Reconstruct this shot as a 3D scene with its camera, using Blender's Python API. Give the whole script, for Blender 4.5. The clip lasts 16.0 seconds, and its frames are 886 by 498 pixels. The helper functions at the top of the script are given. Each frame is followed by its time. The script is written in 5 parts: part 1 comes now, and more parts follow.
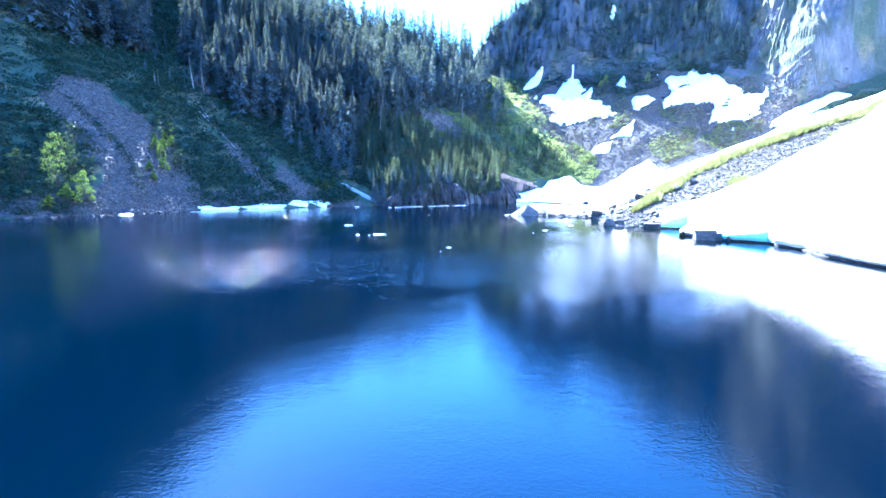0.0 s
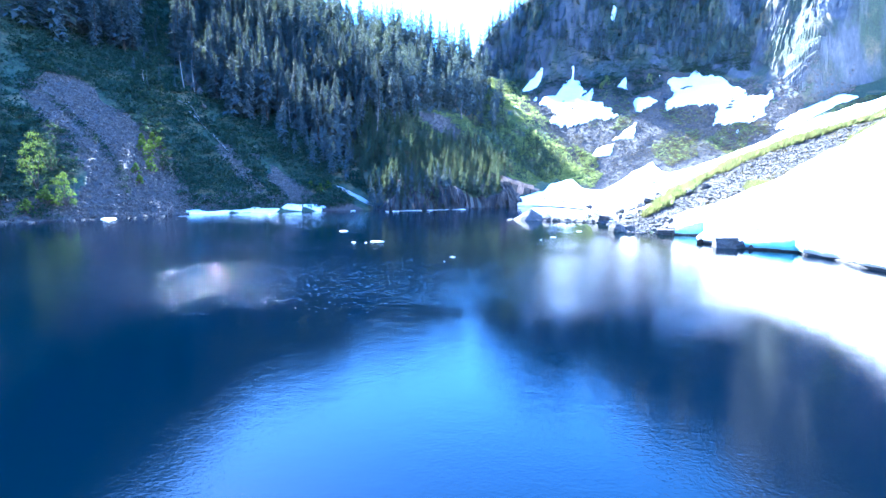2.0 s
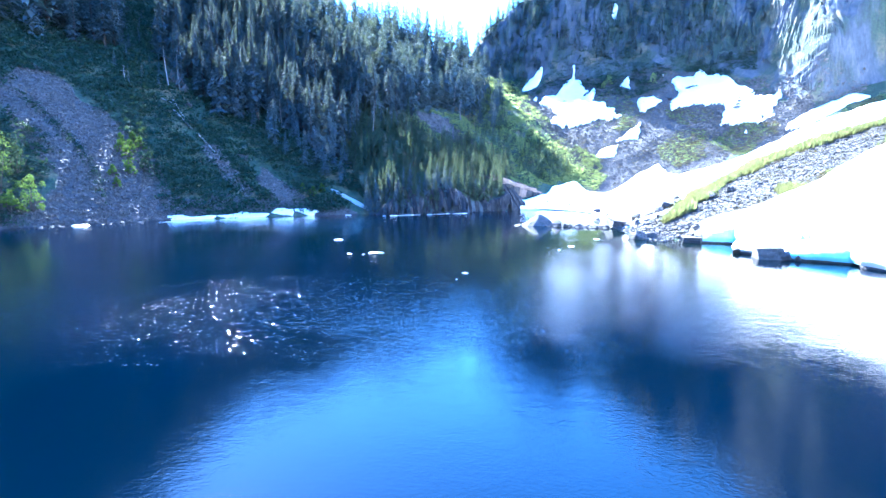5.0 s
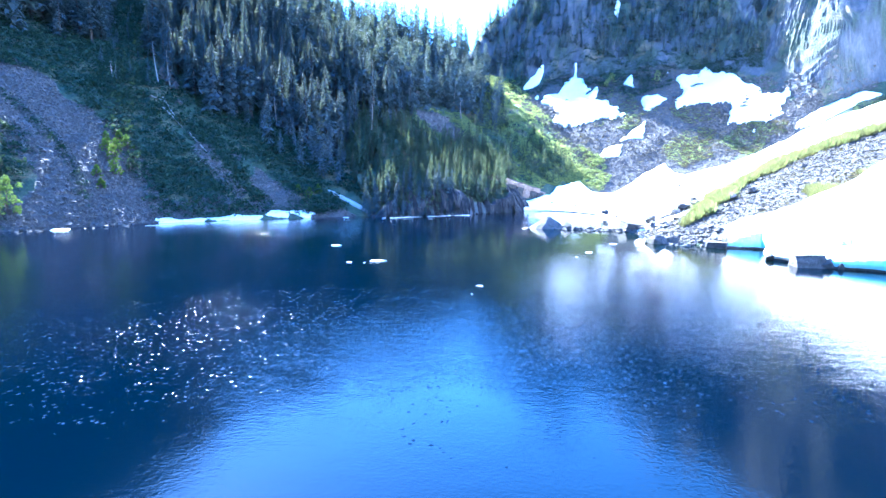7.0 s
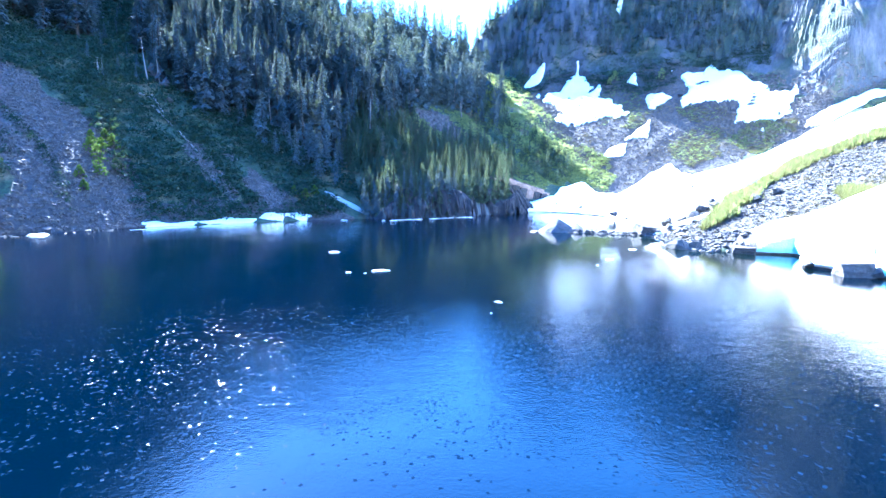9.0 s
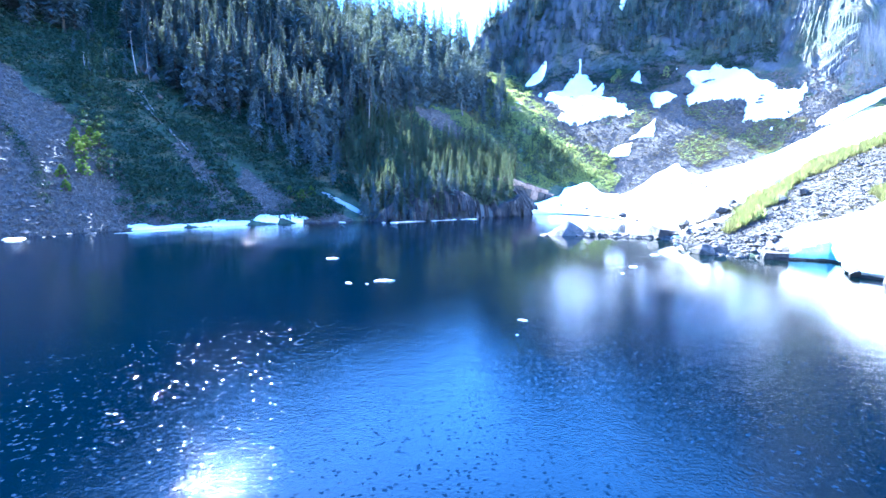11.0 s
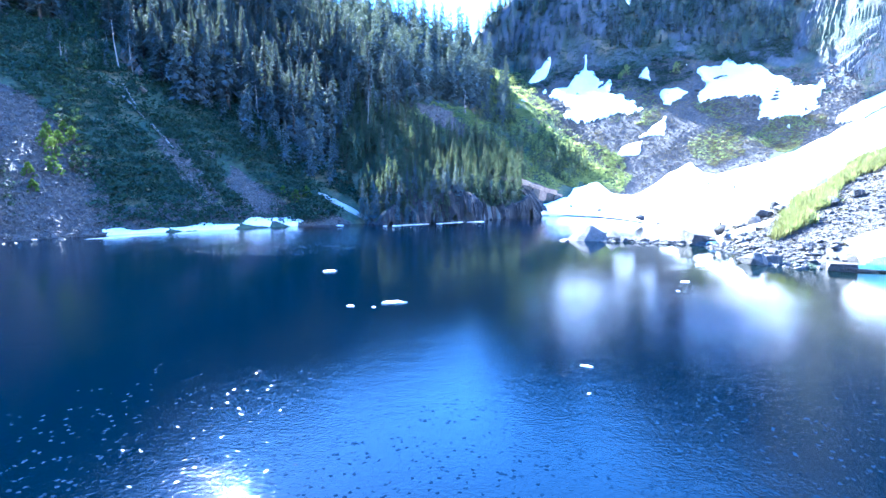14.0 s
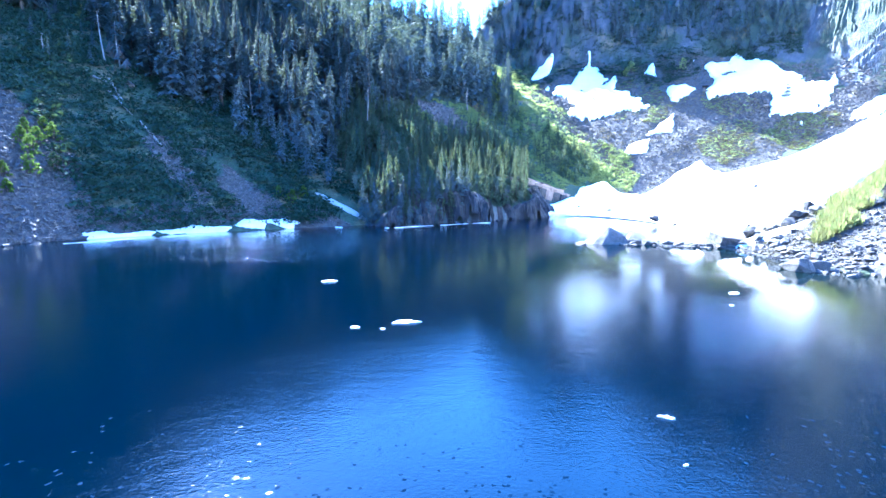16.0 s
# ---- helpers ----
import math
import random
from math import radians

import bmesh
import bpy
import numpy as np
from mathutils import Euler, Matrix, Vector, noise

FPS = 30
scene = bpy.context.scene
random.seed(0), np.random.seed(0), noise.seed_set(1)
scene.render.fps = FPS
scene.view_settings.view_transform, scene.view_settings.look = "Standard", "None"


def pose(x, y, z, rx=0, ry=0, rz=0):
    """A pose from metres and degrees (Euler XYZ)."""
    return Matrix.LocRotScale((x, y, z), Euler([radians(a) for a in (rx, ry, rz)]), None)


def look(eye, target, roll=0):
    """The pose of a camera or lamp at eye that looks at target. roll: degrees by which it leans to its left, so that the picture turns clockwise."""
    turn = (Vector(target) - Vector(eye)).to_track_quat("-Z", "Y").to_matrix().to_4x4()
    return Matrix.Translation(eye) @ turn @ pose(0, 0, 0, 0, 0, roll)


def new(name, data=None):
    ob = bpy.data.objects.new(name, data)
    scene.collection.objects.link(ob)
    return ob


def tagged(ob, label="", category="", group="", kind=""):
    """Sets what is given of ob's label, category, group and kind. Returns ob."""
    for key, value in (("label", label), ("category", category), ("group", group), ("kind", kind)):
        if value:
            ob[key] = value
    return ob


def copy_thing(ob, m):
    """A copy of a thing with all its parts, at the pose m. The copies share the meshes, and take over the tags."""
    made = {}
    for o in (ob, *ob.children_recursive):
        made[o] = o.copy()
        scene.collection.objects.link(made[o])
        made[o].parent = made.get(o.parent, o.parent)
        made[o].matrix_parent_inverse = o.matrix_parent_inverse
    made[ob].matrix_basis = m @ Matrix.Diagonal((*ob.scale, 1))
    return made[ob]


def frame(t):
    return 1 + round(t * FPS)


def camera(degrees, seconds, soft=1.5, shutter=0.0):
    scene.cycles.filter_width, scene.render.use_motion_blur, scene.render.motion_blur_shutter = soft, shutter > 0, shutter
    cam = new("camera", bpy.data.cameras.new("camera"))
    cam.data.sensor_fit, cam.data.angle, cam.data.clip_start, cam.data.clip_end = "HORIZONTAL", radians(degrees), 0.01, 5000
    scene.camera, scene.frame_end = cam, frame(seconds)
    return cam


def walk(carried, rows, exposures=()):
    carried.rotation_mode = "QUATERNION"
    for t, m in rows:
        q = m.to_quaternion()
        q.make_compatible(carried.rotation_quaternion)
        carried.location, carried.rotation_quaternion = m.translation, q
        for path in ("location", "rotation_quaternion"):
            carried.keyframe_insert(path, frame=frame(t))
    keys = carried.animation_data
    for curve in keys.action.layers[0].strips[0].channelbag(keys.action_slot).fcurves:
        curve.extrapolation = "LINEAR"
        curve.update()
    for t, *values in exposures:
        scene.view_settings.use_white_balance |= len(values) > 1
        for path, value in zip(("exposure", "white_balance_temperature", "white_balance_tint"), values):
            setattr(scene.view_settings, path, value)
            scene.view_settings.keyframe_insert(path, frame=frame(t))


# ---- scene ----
cam = camera(82.8, 16.0)
PATH = [
    (0, (0.024, 0.016, 9.74), (0.038, 1.995, 9.454), 0.6),
    (0.5, (-0.183, 1.397, 9.791), (-0.165, 3.377, 9.507), 0.6),
    (1, (-0.391, 2.856, 9.822), (-0.37, 4.836, 9.541), 0.6),
    (1.5, (-0.558, 4.341, 9.857), (-0.534, 6.322, 9.578), 0.7),
    (2, (-0.825, 5.797, 9.816), (-0.797, 7.777, 9.54), 0.7),
    (2.5, (-1.024, 7.315, 9.796), (-0.993, 9.295, 9.521), 0.7),
    (3, (-1.321, 8.758, 9.89), (-1.286, 10.739, 9.616), 0.7),
    (3.5, (-1.609, 10.293, 9.932), (-1.57, 12.274, 9.659), 0.7),
    (4, (-1.905, 11.795, 9.956), (-1.862, 13.776, 9.685), 0.7),
    (6.5, (-3.496, 19.463, 9.993), (-3.437, 21.444, 9.725), 0.6),
    (7, (-3.82, 21.004, 10.066), (-3.758, 22.985, 9.798), 0.6),
    (7.5, (-4.096, 22.374, 10.096), (-4.031, 24.355, 9.828), 0.6),
    (8, (-4.401, 24.049, 10.183), (-4.333, 26.029, 9.915), 0.6),
    (8.5, (-4.627, 25.428, 10.218), (-4.557, 27.408, 9.95), 0.5),
    (9, (-5.015, 27.115, 10.186), (-4.942, 29.096, 9.919), 0.5),
    (11.5, (-6.454, 34.61, 10.063), (-6.368, 36.59, 9.799), 0.5),
    (12, (-6.803, 36.326, 10.044), (-6.714, 38.306, 9.779), 0.5),
    (12.5, (-7.097, 37.747, 10.037), (-7.006, 39.728, 9.774), 0.4),
    (13, (-7.368, 39.443, 10.043), (-7.274, 41.423, 9.779), 0.5),
    (13.5, (-7.664, 40.901, 10.041), (-7.568, 42.881, 9.777), 0.4),
    (14, (-7.991, 42.596, 10.026), (-7.894, 44.576, 9.762), 0.5),
    (14.5, (-8.383, 44.111, 9.972), (-8.282, 46.091, 9.709), 0.4),
    (15, (-8.704, 45.827, 9.959), (-8.602, 47.807, 9.695), 0.4),
    (15.5, (-9.049, 47.336, 9.968), (-8.944, 49.316, 9.703), 0.4),
    (16, (-9.334, 49.091, 9.895), (-9.227, 51.071, 9.63), 0.4),
]
walk(cam, [(t, look(eye, target, roll)) for t, eye, target, roll in PATH], exposures=[(0, 4.15, 4480, 8)])

# ---- world, sun ----
SUN_AZ, SUN_EL = -25.0, 41.5
world = bpy.data.worlds.new("mountain_sky")
scene.world = world
world.use_nodes = True
sky = world.node_tree.nodes.new("ShaderNodeTexSky")
sky.sky_type = "NISHITA"
sky.sun_disc = False
sky.sun_elevation, sky.sun_rotation = radians(SUN_EL), radians(SUN_AZ)
sky.altitude, sky.air_density, sky.dust_density, sky.ozone_density = 1200, 1.1, 0.3, 10.0
back = world.node_tree.nodes["Background"]
back.inputs[1].default_value = 0.12
world.node_tree.links.new(sky.outputs[0], back.inputs[0])
sun = new("sun", bpy.data.lights.new("sun", "SUN"))
sun.data.energy, sun.data.angle, sun.data.color = 5.0, radians(0.5), (1.0, 0.87, 0.69)
_s = Vector((math.sin(radians(SUN_AZ)) * math.cos(radians(SUN_EL)), math.cos(radians(SUN_AZ)) * math.cos(radians(SUN_EL)), math.sin(radians(SUN_EL))))
sun.matrix_world = look(_s * 400, (0, 0, 0))


# ---- materials ----
def mat(name):
    m = bpy.data.materials.new(name)
    m.use_nodes = True
    return m, m.node_tree.nodes, m.node_tree.links, m.node_tree.nodes["Principled BSDF"]


def noise_node(nodes, links, scale, detail=6, rough=0.6, vec=None):
    n = nodes.new("ShaderNodeTexNoise")
    n.inputs["Scale"].default_value, n.inputs["Detail"].default_value, n.inputs["Roughness"].default_value = scale, detail, rough
    if vec is not None:
        links.new(vec, n.inputs["Vector"])
    return n


def ramp(nodes, links, src, stops):
    r = nodes.new("ShaderNodeValToRGB")
    while len(r.color_ramp.elements) < len(stops):
        r.color_ramp.elements.new(0.5)
    for e, (p, c) in zip(r.color_ramp.elements, stops):
        e.position, e.color = p, (*c, 1) if len(c) == 3 else c
    links.new(src, r.inputs[0])
    return r.outputs[0]


def mix(nodes, links, fac, a, b, kind="MIX"):
    n = nodes.new("ShaderNodeMix")
    n.data_type, n.blend_type = "RGBA", kind
    for sock, v in ((n.inputs[0], fac), (n.inputs[6], a), (n.inputs[7], b)):
        if isinstance(v, (int, float)):
            sock.default_value = v
        elif isinstance(v, tuple):
            sock.default_value = (*v, 1)
        else:
            links.new(v, sock)
    return n.outputs[2]


def maths(nodes, links, op, a, b=0.0, clamp=False):
    n = nodes.new("ShaderNodeMath")
    n.operation, n.use_clamp = op, clamp
    for sock, v in ((n.inputs[0], a), (n.inputs[1], b)):
        if isinstance(v, (int, float)):
            sock.default_value = v
        else:
            links.new(v, sock)
    return n.outputs[0]


def bump(nodes, links, height, bsdf, strength=0.5, dist=0.1, prev=None):
    b = nodes.new("ShaderNodeBump")
    b.inputs["Strength"].default_value, b.inputs["Distance"].default_value = strength, dist
    links.new(height, b.inputs["Height"])
    if prev is not None:
        links.new(prev, b.inputs["Normal"])
    links.new(b.outputs[0], bsdf.inputs["Normal"])
    return b.outputs[0]


def geo_pos(nodes):
    return nodes.new("ShaderNodeNewGeometry").outputs["Position"]


def make_ground():
    m, n, l, b = mat("mountain_ground")
    pos = geo_pos(n)
    big, fine = noise_node(n, l, 0.08, 5, 0.6, pos), noise_node(n, l, 1.3, 6, 0.7, pos)
    # Base greens darkened for the shade between dense bushes
    veg = ramp(n, l, fine.outputs[0], [(0.3, (0.014, 0.027, 0.017)), (0.5, (0.026, 0.044, 0.022)), (0.72, (0.062, 0.09, 0.036))])
    heath = ramp(n, l, fine.outputs[0], [(0.3, (0.09, 0.07, 0.035)), (0.7, (0.2, 0.17, 0.09))])
    veg = mix(n, l, ramp(n, l, big.outputs[0], [(0.52, (0, 0, 0)), (0.68, (1, 1, 1))]), veg, heath)
    vor = n.new("ShaderNodeTexVoronoi")
    vor.inputs["Scale"].default_value = 0.9
    l.new(pos, vor.inputs["Vector"])
    scree = mix(n, l, fine.outputs[0], (0.031, 0.029, 0.028), (0.104, 0.097, 0.094))
    scree = mix(n, l, 0.6, scree, ramp(n, l, vor.outputs["Color"], [(0.1, (0.35, 0.35, 0.36)), (0.9, (1, 0.97, 0.93))]), "MULTIPLY")
    mp = n.new("ShaderNodeMapping")
    mp.inputs["Scale"].default_value = (1, 1, 0.22)
    l.new(pos, mp.inputs["Vector"])
    strata = noise_node(n, l, 0.22, 12, 0.78, mp.outputs[0])
    # Blue-grey in the darker rock stands in for haze on the headwall
    cliff = ramp(n, l, strata.outputs[0], [(0.3, (0.026, 0.031, 0.042)), (0.5, (0.06, 0.069, 0.086)), (0.62, (0.105, 0.11, 0.12)), (0.8, (0.125, 0.118, 0.112))])
    growth = noise_node(n, l, 0.07, 8, 0.65, mp.outputs[0])
    cliff = mix(n, l, maths(n, l, "MULTIPLY", ramp(n, l, growth.outputs[0], [(0.45, (0, 0, 0)), (0.58, (1, 1, 1))]), 0.8), cliff, veg)
    zone = n.new("ShaderNodeAttribute")
    zone.attribute_name = "zone"
    sep = n.new("ShaderNodeSeparateColor")
    l.new(zone.outputs["Color"], sep.inputs[0])

    def edge(w):
        return maths(n, l, "MULTIPLY", maths(n, l, "SUBTRACT", maths(n, l, "ADD", w, maths(n, l, "MULTIPLY", fine.outputs[0], 0.5)), 0.65), 5.0, True)

    col = mix(n, l, edge(sep.outputs[0]), cliff, veg)
    col = mix(n, l, edge(sep.outputs[1]), col, scree)
    l.new(col, b.inputs["Base Color"])
    b.inputs["Roughness"].default_value = 0.92
    h = maths(n, l, "ADD", fine.outputs[0], maths(n, l, "MULTIPLY", strata.outputs[0], 1.5))
    bump(n, l, h, b, 0.7, 0.5)
    return m


def make_water():
    m, n, l, b = mat("lake_water")
    pos = geo_pos(n)
    b.inputs["Roughness"].default_value = 0.035
    b.inputs["IOR"].default_value = 1.333
    mp = n.new("ShaderNodeMapping")
    mp.inputs["Scale"].default_value = (1, 1.5, 1)
    mp.inputs["Rotation"].default_value = (0, 0, radians(12))
    l.new(pos, mp.inputs["Vector"])
    small, mid = noise_node(n, l, 4.5, 3, 0.6, mp.outputs[0]), noise_node(n, l, 0.8, 3, 0.5, mp.outputs[0])
    patch, cat = noise_node(n, l, 0.05, 3, 0.6, pos), noise_node(n, l, 0.35, 3, 0.6, pos)

    def breeze(x, y, rx, ry):
        """A patch of stronger ripples round a place on the lake, ragged at its rim."""
        q = n.new("ShaderNodeMapping")
        q.inputs["Location"].default_value, q.inputs["Scale"].default_value = (-x / rx, -y / ry, 0), (1 / rx, 1 / ry, 0)
        l.new(pos, q.inputs["Vector"])
        d = n.new("ShaderNodeVectorMath")
        d.operation = "LENGTH"
        l.new(q.outputs[0], d.inputs[0])
        v = maths(n, l, "ADD", d.outputs["Value"], maths(n, l, "MULTIPLY", maths(n, l, "SUBTRACT", cat.outputs[0], 0.5), 1.4))
        return ramp(n, l, v, [(0.3, (1, 1, 1)), (1.0, (0, 0, 0))])

    far, lee = breeze(-14, 140, 42, 24), breeze(-31, 130, 20, 26)
    # a belt of breeze across the lake, calm water this side of it and beyond
    xyz = n.new("ShaderNodeSeparateXYZ")
    l.new(pos, xyz.inputs[0])
    along = maths(n, l, "ADD", xyz.outputs[1], maths(n, l, "MULTIPLY", maths(n, l, "ADD", cat.outputs[0], maths(n, l, "MULTIPLY", patch.outputs[0], 1.5)), 14.0))
    belt = maths(n, l, "MULTIPLY", maths(n, l, "MULTIPLY", maths(n, l, "SUBTRACT", along, 57.0), 0.12, True), maths(n, l, "MULTIPLY", maths(n, l, "SUBTRACT", 108.0, along), 0.09, True))
    chop = maths(n, l, "MULTIPLY", belt, maths(n, l, "MULTIPLY", maths(n, l, "SUBTRACT", 87.0, along), 0.07, True))
    calm = ramp(n, l, patch.outputs[0], [(0.38, (0.48, 0.48, 0.48)), (0.62, (0.92, 0.92, 0.92))])
    h = maths(n, l, "ADD", maths(n, l, "MULTIPLY", small.outputs[0], 0.0105), maths(n, l, "MULTIPLY", mid.outputs[0], 0.012))
    h = maths(n, l, "MULTIPLY", h, maths(n, l, "ADD", maths(n, l, "ADD", calm, far), maths(n, l, "ADD", maths(n, l, "MULTIPLY", belt, 0.3), maths(n, l, "MULTIPLY", chop, 0.42))))
    # by the stony shore, a grey-green bed tint that also paints the slope's reflection
    shoal_reflection = breeze(38, 108, 24, 34)
    h = maths(n, l, "MULTIPLY", h, maths(n, l, "SUBTRACT", 1.0, maths(n, l, "MULTIPLY", breeze(34, 112, 34, 30), 0.6)))
    l.new(mix(n, l, shoal_reflection, (0.0002, 0.0018, 0.005), (0.0024, 0.0058, 0.0055)), b.inputs["Base Color"])
    nrm = bump(n, l, h, b, 1.0, 1.0)
    # tiny wavelets: mostly flat, a few steep enough to catch the sun
    cell = n.new("ShaderNodeTexVoronoi")
    cell.inputs["Scale"].default_value = 8.5
    l.new(pos, cell.inputs["Vector"])

    def vec(op, a, c):
        v = n.new("ShaderNodeVectorMath")
        v.operation = op
        for sock, val in zip(v.inputs, (a, c)):
            if isinstance(val, tuple):
                sock.default_value = val
            else:
                l.new(val, sock)
        return v.outputs[0]

    t = vec("MULTIPLY", vec("ADD", cell.outputs["Color"], (-0.22, 0.5, 0.0)), (0.26, -0.2, 0.0))
    amount = n.new("ShaderNodeCombineXYZ")
    pick = n.new("ShaderNodeSeparateColor")
    l.new(cell.outputs["Color"], pick.inputs[0])
    few = maths(n, l, "GREATER_THAN", pick.outputs[2], 0.94)
    spread = maths(n, l, "MULTIPLY", few, maths(n, l, "GREATER_THAN", chop, maths(n, l, "MULTIPLY", pick.outputs[0], 0.9)))
    for k in range(3):
        l.new(spread, amount.inputs[k])
    # larger lapping wavelets near the shaded shore
    lap = n.new("ShaderNodeTexVoronoi")
    lap.inputs["Scale"].default_value = 5.0
    l.new(pos, lap.inputs["Vector"])
    pick2, amount2 = n.new("ShaderNodeSeparateColor"), n.new("ShaderNodeCombineXYZ")
    l.new(lap.outputs["Color"], pick2.inputs[0])
    lapping = maths(n, l, "MULTIPLY", maths(n, l, "GREATER_THAN", pick2.outputs[2], 0.87), maths(n, l, "GREATER_THAN", lee, 0.35))
    for k in range(3):
        l.new(lapping, amount2.inputs[k])
    t3 = vec("MULTIPLY", vec("SUBTRACT", lap.outputs["Color"], (0.2, 0.0, 0.5)), (0.35, -0.42, 0.0))
    tilt = vec("ADD", vec("MULTIPLY", t, amount.outputs[0]), vec("MULTIPLY", t3, amount2.outputs[0]))
    l.new(vec("NORMALIZE", vec("ADD", nrm, tilt), (0, 0, 0)), b.inputs["Normal"])
    return m


def make_snow(name, dark, light):
    m, n, l, b = mat(name)
    pos = geo_pos(n)
    a, f = noise_node(n, l, 0.25, 5, 0.6, pos), noise_node(n, l, 3.0, 5, 0.6, pos)
    l.new(mix(n, l, a.outputs[0], dark, light), b.inputs["Base Color"])
    b.inputs["Roughness"].default_value = 0.75
    h = maths(n, l, "ADD", maths(n, l, "MULTIPLY", a.outputs[0], 2.0), maths(n, l, "MULTIPLY", f.outputs[0], 0.25))
    bump(n, l, h, b, 0.5, 0.3)
    return m


def make_ice():
    m, n, l, b = mat("blue_ice")
    a = noise_node(n, l, 0.8, 5, 0.6, geo_pos(n))
    l.new(mix(n, l, a.outputs[0], (0.25, 0.66, 0.80), (0.62, 0.88, 0.93)), b.inputs["Base Color"])
    b.inputs["Roughness"].default_value = 0.35
    bump(n, l, a.outputs[0], b, 0.5, 0.4)
    return m


def make_rock(name, dark, light, scale=0.9, lichen=0.35):
    m, n, l, b = mat(name)
    info = n.new("ShaderNodeObjectInfo")
    isl = n.new("ShaderNodeNewGeometry")
    a = noise_node(n, l, scale, 8, 0.7, isl.outputs["Position"])
    g = noise_node(n, l, scale * 9, 4, 0.6, isl.outputs["Position"])
    c = ramp(n, l, a.outputs[0], [(0.3, dark), (0.7, light)])
    tone = maths(n, l, "ADD", 0.75, maths(n, l, "MULTIPLY", maths(n, l, "ADD", info.outputs["Random"], isl.outputs["Random Per Island"]), 0.3))
    c = mix(n, l, 1.0, c, tone, "MULTIPLY")
    lich = ramp(n, l, g.outputs[0], [(0.58, (0, 0, 0)), (0.68, (1, 1, 1))])
    c = mix(n, l, maths(n, l, "MULTIPLY", lich, lichen), c, (0.3, 0.29, 0.25))
    l.new(c, b.inputs["Base Color"])
    b.inputs["Roughness"].default_value = 0.85
    bump(n, l, maths(n, l, "ADD", a.outputs[0], maths(n, l, "MULTIPLY", g.outputs[0], 0.3)), b, 0.8, 0.35)
    return m


def make_cliff():
    """Dark rock split by upright cracks, with sunlit streaks painted as paler ribs between."""
    m, n, l, b = mat("cliff_rock")
    pos = geo_pos(n)
    mp = n.new("ShaderNodeMapping")
    mp.inputs["Scale"].default_value = (1, 1, 0.16)
    l.new(pos, mp.inputs["Vector"])
    ribs, cracks = noise_node(n, l, 0.45, 6, 0.65, mp.outputs[0]), noise_node(n, l, 1.5, 5, 0.6, mp.outputs[0])
    blotch = noise_node(n, l, 0.12, 4, 0.6, pos)
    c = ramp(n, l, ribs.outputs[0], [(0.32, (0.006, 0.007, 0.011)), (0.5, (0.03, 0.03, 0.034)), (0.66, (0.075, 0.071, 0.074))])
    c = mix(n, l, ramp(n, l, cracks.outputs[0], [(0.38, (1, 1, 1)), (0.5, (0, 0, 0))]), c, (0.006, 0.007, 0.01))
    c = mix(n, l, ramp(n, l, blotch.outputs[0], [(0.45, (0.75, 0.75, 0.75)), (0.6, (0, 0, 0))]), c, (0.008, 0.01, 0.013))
    l.new(c, b.inputs["Base Color"])
    b.inputs["Roughness"].default_value = 0.85
    bump(n, l, maths(n, l, "ADD", ribs.outputs[0], cracks.outputs[0]), b, 0.9, 0.6)
    return m


def make_leaf(name, dark, light, glow, thin=0.35):
    """Foliage that lets some light through from behind."""
    m, n, l, b = mat(name)
    info = n.new("ShaderNodeObjectInfo")
    g = n.new("ShaderNodeNewGeometry")
    a = noise_node(n, l, 0.35, 4, 0.6, g.outputs["Position"])
    f = maths(n, l, "ADD", maths(n, l, "MULTIPLY", a.outputs[0], 0.5), maths(n, l, "MULTIPLY", maths(n, l, "ADD", g.outputs["Random Per Island"], info.outputs["Random"]), 0.3), True)
    l.new(mix(n, l, f, dark, light), b.inputs["Base Color"])
    b.inputs["Roughness"].default_value = 0.85
    b.inputs["Specular IOR Level"].default_value = 0.06
    tr = n.new("ShaderNodeBsdfTranslucent")
    tr.inputs[0].default_value = (*glow, 1)
    ms = n.new("ShaderNodeMixShader")
    ms.inputs[0].default_value = thin
    l.new(b.outputs[0], ms.inputs[1])
    l.new(tr.outputs[0], ms.inputs[2])
    l.new(ms.outputs[0], n["Material Output"].inputs[0])
    return m


def make_bark(name, dark, light):
    m, n, l, b = mat(name)
    mp = n.new("ShaderNodeMapping")
    mp.inputs["Scale"].default_value = (6, 6, 0.7)
    l.new(geo_pos(n), mp.inputs["Vector"])
    a = noise_node(n, l, 1.0, 6, 0.7, mp.outputs[0])
    l.new(mix(n, l, a.outputs[0], dark, light), b.inputs["Base Color"])
    b.inputs["Roughness"].default_value = 0.9
    bump(n, l, a.outputs[0], b, 0.7, 0.05)
    return m


GROUND, WATER, SNOW, ICE = make_ground(), make_water(), make_snow("old_snow", (0.78, 0.80, 0.82), (0.92, 0.92, 0.91)), make_ice()
DIRTY = make_snow("dirty_snow", (0.2, 0.19, 0.18), (0.5, 0.48, 0.46))
ROCK = make_rock("grey_granite", (0.03, 0.0285, 0.029), (0.115, 0.106, 0.103))
PINK = make_rock("warm_granite", (0.065, 0.047, 0.04), (0.165, 0.125, 0.108), 0.4)
DARK_ROCK = make_rock("dark_wet_rock", (0.02, 0.02, 0.023), (0.08, 0.074, 0.074), 0.9, 0.2)
# Needle base lifted lighter and towards blue, as haze over the forest
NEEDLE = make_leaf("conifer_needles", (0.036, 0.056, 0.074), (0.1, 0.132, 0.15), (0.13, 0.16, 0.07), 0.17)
YOUNG = make_leaf("young_fir_needles", (0.022, 0.04, 0.036), (0.062, 0.09, 0.062), (0.16, 0.2, 0.065), 0.24)
